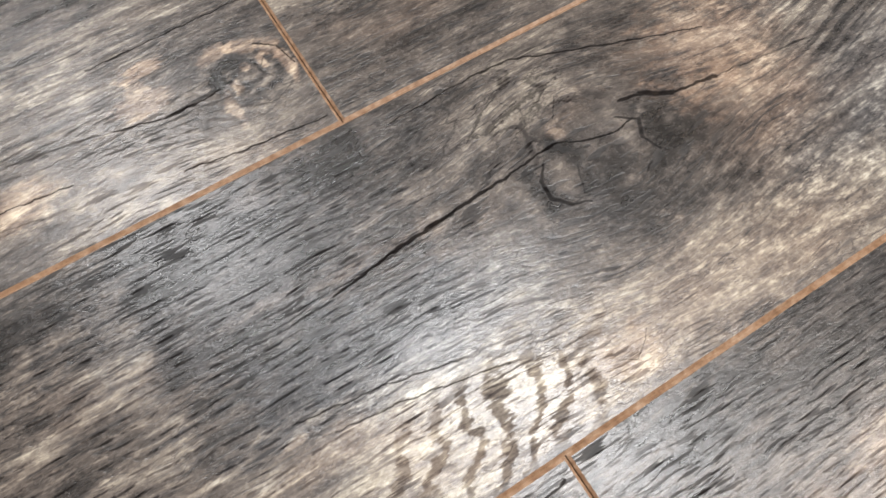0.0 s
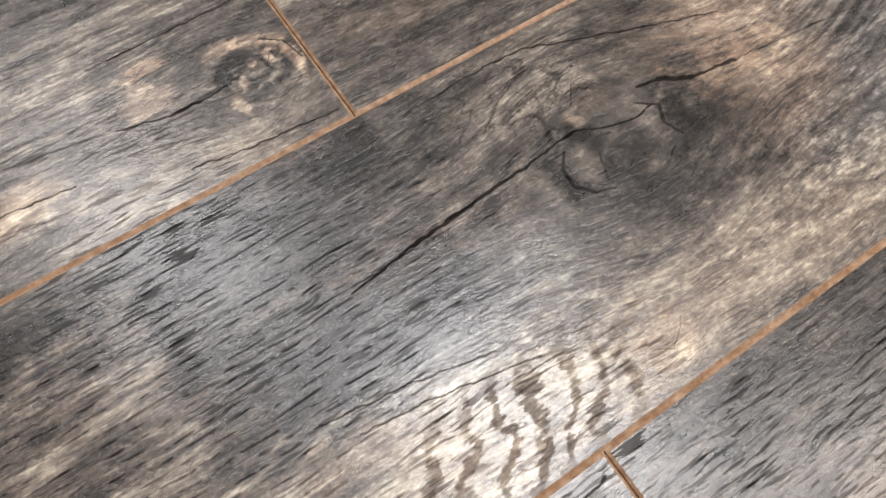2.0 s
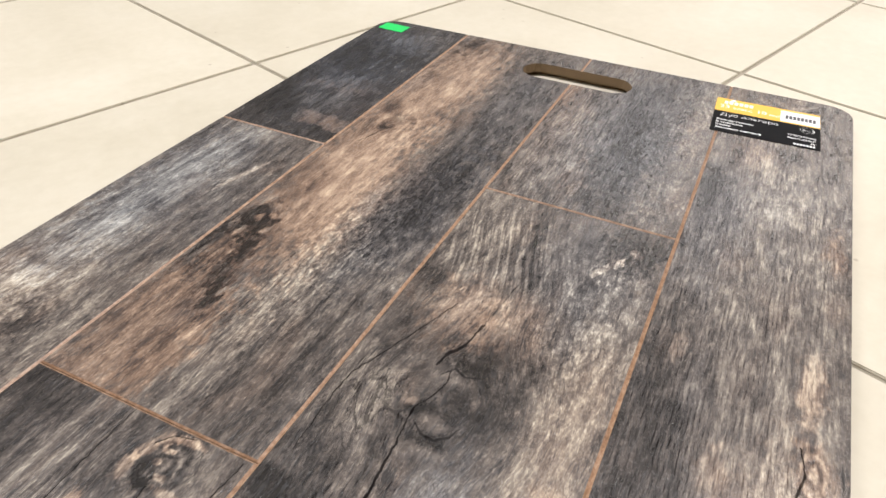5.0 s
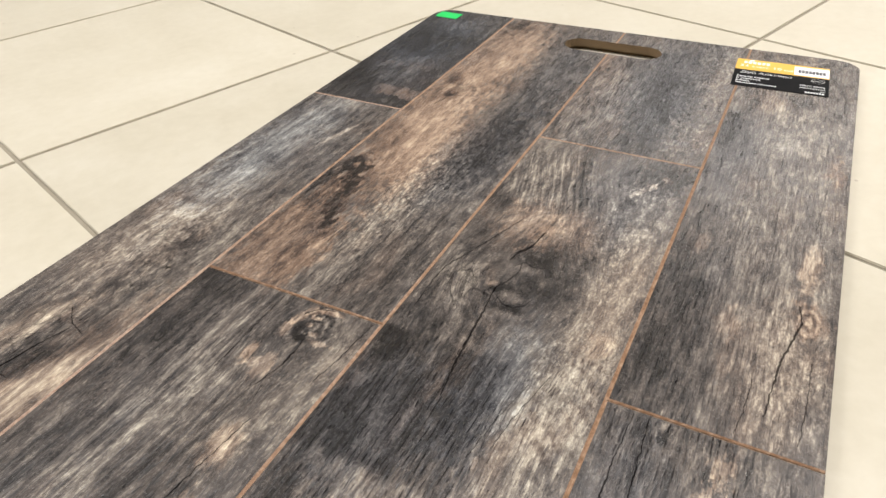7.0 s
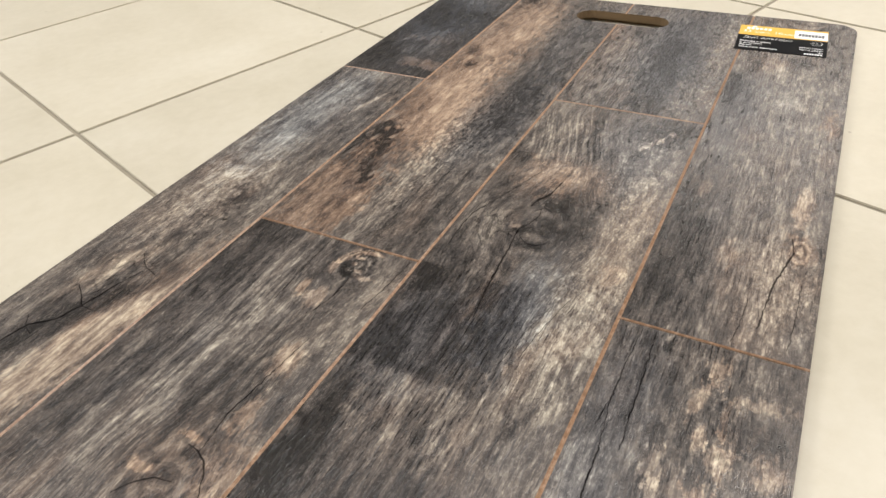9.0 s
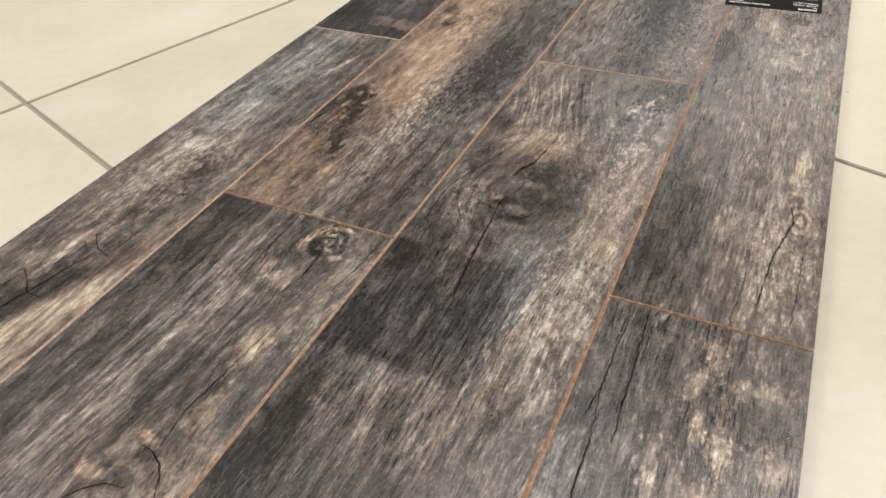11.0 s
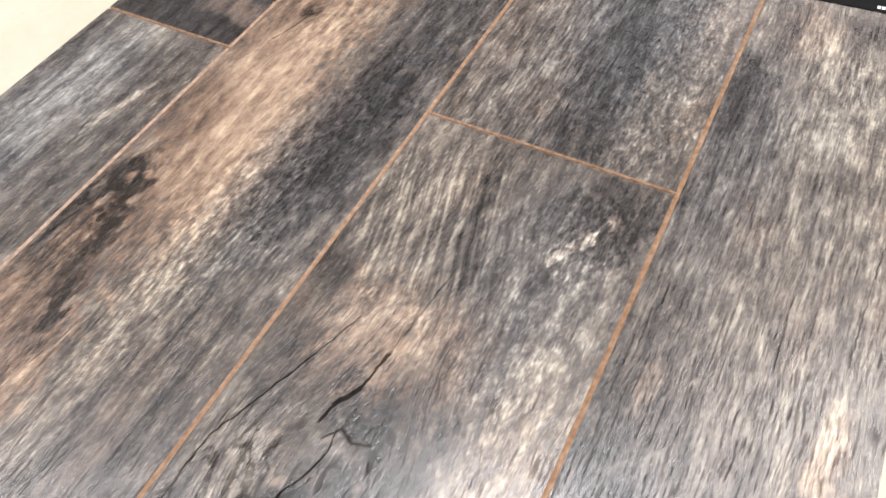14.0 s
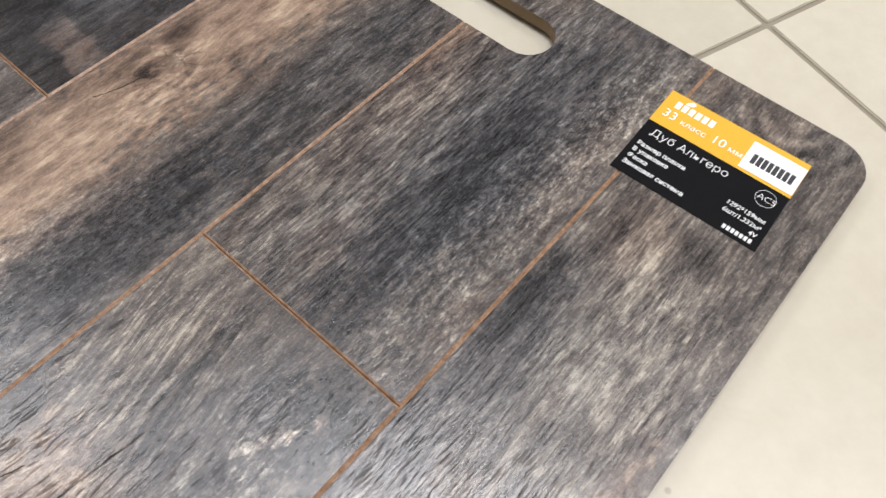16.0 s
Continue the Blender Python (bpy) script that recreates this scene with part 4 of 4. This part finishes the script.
for x, y, sx_, sy_, turn, *_ in LAMPS:
    lt = thing("ceiling_light", "long white ceiling light fitting, switched on", "ceiling light", x, y, CEIL, "ceiling light fittings")
    lt.rotation_euler = (0, 0, radians(turn))
    hx, hy = sx_ / 2 + 0.02, sy_ / 2 + 0.02
    part("diffuser", box(-hx + 0.02, hx - 0.02, -hy + 0.02, hy - 0.02, -0.045, -0.035), diffuser, lt, "glowing white diffuser")
    for k, bx in enumerate(((-hx, hx, -hy, -hy + 0.02), (-hx, hx, hy - 0.02, hy), (-hx, -hx + 0.02, -hy + 0.02, hy - 0.02), (hx - 0.02, hx, -hy + 0.02, hy - 0.02))):
        part("frame", box(*bx, -0.05, 0.0), lamp_frame, lt)

# ---------------------------------------------------------------- the sample board
board = thing("laminate_sample_board", "display board of grey-brown weathered oak laminate planks on tiles", "sample board")
HX, HY0, HY1 = 0.062, 0.547, 0.588        # carrying slot
HR = (HY1 - HY0) / 2
R = 0.026                                  # outer corners
slot_right = arc(HX - HR, (HY0 + HY1) / 2, HR, -90, 90)
slot_left = arc(-HX + HR, (HY0 + HY1) / 2, HR, 90, 270)
rows = [
    ("plank", wood_a_top, [(X0, YC), (-PW, YC), (-PW, Y1)] + arc(X0 + R, Y1 - R, R, 90, 180), (None, -PW, YC, None)),
    ("plank", wood_a_low, arc(X0 + R, Y0 + R, R, 180, 270) + [(-PW, Y0), (-PW, YC), (X0, YC)], (None, -PW, None, YC)),
    ("plank", wood_b_top, [(-PW, 0), (0, 0), (0, HY0)] + slot_left[::-1] + [(0, HY1), (0, Y1), (-PW, Y1)], (-PW, 0, 0, None)),
    ("plank", wood_b_low, [(-PW, Y0), (0, Y0), (0, 0), (-PW, 0)], (-PW, 0, None, 0)),
    ("plank", wood_c_top, [(0, YC), (PW, YC), (PW, Y1), (0, Y1), (0, HY1)] + slot_right[::-1] + [(0, HY0)], (0, PW, YC, None)),
    ("plank", wood_c_low, [(0, Y0), (PW, Y0), (PW, YC), (0, YC)], (0, PW, None, YC)),
    ("plank", wood_d_top, [(PW, 0), (X1, 0)] + arc(X1 - R, Y1 - R, R, 0, 90) + [(PW, Y1)], (PW, None, 0, None)),
    ("plank", wood_d_low, [(PW, Y0)] + arc(X1 - R, Y0 + R, R, 270, 360) + [(X1, 0), (PW, 0)], (PW, None, None, 0)),
]
for nm, face, outline, seams in rows:
    part(nm, slab(outline, H, 0.0022, seams), [face(), groove, core], board)
# backing sheet under the planks, with the slot cut through
e, REC = 0.0006, 0.006                    # set back from the rim, and further round the slot
def half_sheet(rim):
    return arc(rim - e - R, Y1 - e - R, R, 0, 90) + [(0.0, Y1 - e), (0.0, HY1 + REC)] + arc(HX - HR, (HY0 + HY1) / 2, HR + REC, 90, -90) + [(0.0, HY0 - REC), (0.0, Y0 + e)] + arc(rim - e - R, Y0 + e + R, R, 270, 360)


for side, rim in ((1, X1), (-1, -X0)):
    shape = half_sheet(rim)
    bm = bmesh.new()
    lo = [bm.verts.new((side * x, y, FLOOR + 0.0003)) for x, y in shape]
    hi = [bm.verts.new((side * x, y, 0.0021)) for x, y in shape]
    bm.faces.new(lo)
    bm.faces.new(hi)
    for k in range(len(shape)):
        j = (k + 1) % len(shape)
        bm.faces.new((lo[k], lo[j], hi[j], hi[k]))
    part("backing_sheet", bm, core, board, "thin brown fibreboard backing")

# ---------------------------------------------------------------- stickers
yellow = plain("label_yellow", (0.72, 0.40, 0.032), 0.35, vary=0.03)
black = plain("label_black", (0.004, 0.004, 0.005), 0.65, vary=0.10, gloss=0.10)
white = plain("label_white", (0.86, 0.86, 0.86), 0.35, vary=0.02)
ink = plain("label_ink", (0.03, 0.03, 0.035), 0.4, vary=0.05)
print_grey = plain("label_print", (0.74, 0.74, 0.74), 0.45, vary=0.04)
green = plain("sticker_green", (0.0, 0.50, 0.10), 0.5, vary=0.08)

dot = thing("green_sticker", "small bright green paper sticker on the board's corner", "sticker", -0.251, 0.606, H)
dot.rotation_euler = (0, 0, radians(-3))
part("paper", box(-0.017, 0.017, -0.011, 0.011, 0.0002, 0.0005, 0.0001), green, dot)

LW, LH = 0.101, 0.082
label = thing("product_label", "black and yellow printed label stuck on the board", "label", 0.2010, 0.5530, H)
label.rotation_euler = (0, 0, radians(2.3))
part("black_panel", box(-LW / 2, LW / 2, -LH / 2, LH * 0.10, 0.0002, 0.0006), black, label, "glossy black lower panel")
part("yellow_band", box(-LW / 2, LW / 2, LH * 0.10, LH / 2, 0.0002, 0.0006), yellow, label, "yellow upper band")
part("white_field", box(LW * 0.13, LW / 2 - 0.0003, LH * 0.13, LH * 0.44, 0.0006, 0.0008), white, label, "white logo field")


def lettering(text, x, y, size, mat, align="LEFT", bold=0.0):
    """Lettering in the built-in face, lying on the label."""
    cu = bpy.data.curves.new("lettering", "FONT")
    cu.body, cu.size, cu.align_x, cu.offset, cu.resolution_u = text, size, align, bold, 3
    tmp = new("lettering", cu)
    bpy.context.view_layer.update()
    me = bpy.data.meshes.new_from_object(tmp.evaluated_get(bpy.context.evaluated_depsgraph_get()))
    bpy.data.objects.remove(tmp)
    me.materials.clear()
    me.materials.append(mat)
    ob = new("lettering", me)
    ob.parent = label
    ob.location = (x, y, 0.0009)
    return ob


def bars(x, y, w_, h_, n, mat, fill=0.72):
    """A word that is left as plain bars."""
    for k in range(n):
        a = x + w_ * k / n
        part("bar", box(a, a + w_ / n * fill, y, y + h_, 0.0006, 0.0009), mat, label)


lx = -LW / 2
bars(lx + 0.008, LH * 0.335, 0.030, 0.0065, 6, white)
bm = bmesh.new()                                             # leaf of the logo
vs = [bm.verts.new((0.006 * math.cos(q_) , 0.0022 * math.sin(q_) * (1 + 0.5 * math.cos(q_)), 0.0008)) for q_ in [k * math.tau / 14 for k in range(14)]]
bm.faces.new(vs)
leaf = part("leaf_mark", bm, white, label, "small white leaf shape")
leaf.location, leaf.rotation_euler = (lx + 0.016, LH * 0.45, 0.0), (0, 0, 0.6)
leaf.scale = (0.6, 0.8, 1)
lettering("33", lx + 0.004, LH * 0.205, 0.0105, white)
lettering("класс", lx + 0.0175, LH * 0.205, 0.0068, white)
lettering("10", lx + 0.040, LH * 0.205, 0.0105, white)
lettering("мм", lx + 0.0525, LH * 0.205, 0.0068, white)
bars(LW * 0.175, LH * 0.215, 0.0295, 0.0088, 8, ink, 0.80)
lettering("Дуб Альгеро", lx + 0.0065, -LH * 0.040, 0.0090, print_grey, bold=-0.00006)
for k, (left_, right_) in enumerate((("Размер планки", "1292*159мм"), ("В упаковке", "6шт/1,232м²"), ("Фаска", "4V"), ("Замковая система", ""))):
    yy = -LH * (0.185 + 0.076 * k)
    lettering(left_, lx + 0.004, yy, 0.0048, print_grey, bold=0.00013)
    if right_:
        lettering(right_, LW / 2 - 0.004, yy - 0.0050, 0.0048, print_grey, "RIGHT", 0.00008)
bars(LW / 2 - 0.024, -LH * 0.465, 0.020, 0.0032, 7, print_grey)
lettering("AC5", LW / 2 - 0.0110, -LH * 0.052, 0.0066, print_grey, "CENTER", -0.00008)
bm = bmesh.new()
ring = [[bm.verts.new((r_ * math.cos(q_), r_ * math.sin(q_), 0.0008)) for q_ in [k * math.tau / 32 for k in range(32)]] for r_ in (0.0064, 0.0067)]
for k in range(32):
    bm.faces.new((ring[0][k], ring[0][(k + 1) % 32], ring[1][(k + 1) % 32], ring[1][k]))
circle = part("circle_mark", bm, print_grey, label, "thin pale ring")
circle.location = (LW / 2 - 0.0118, -LH * 0.024, 0.0)

# ---------------------------------------------------------------- floor, tile by tile
floor = structure("floor", box(u0, u1, v0, v1, -0.05, -0.0022), grout, "floor of large cream glazed tiles with grey grout lines")
floor.location, floor.rotation_euler = (TX, TY, FLOOR), (0, 0, radians(ANGLE))
bm = box(-(PITCH - GAP) / 2, (PITCH - GAP) / 2, -(PITCH - GAP) / 2, (PITCH - GAP) / 2, -0.008, 0.0, 0.0009)
tile_me = bpy.data.meshes.new("tile")
bm.to_mesh(tile_me)
bm.free()
tile_me.materials.append(tile_mat)
for i_ in range(*ROWS_U):
    for j_ in range(*ROWS_V):
        ob = new("tile", tile_me)
        ob.parent = floor
        ob.location = ((i_ + 0.5) * PITCH, (j_ + 0.5) * PITCH, 0.0)
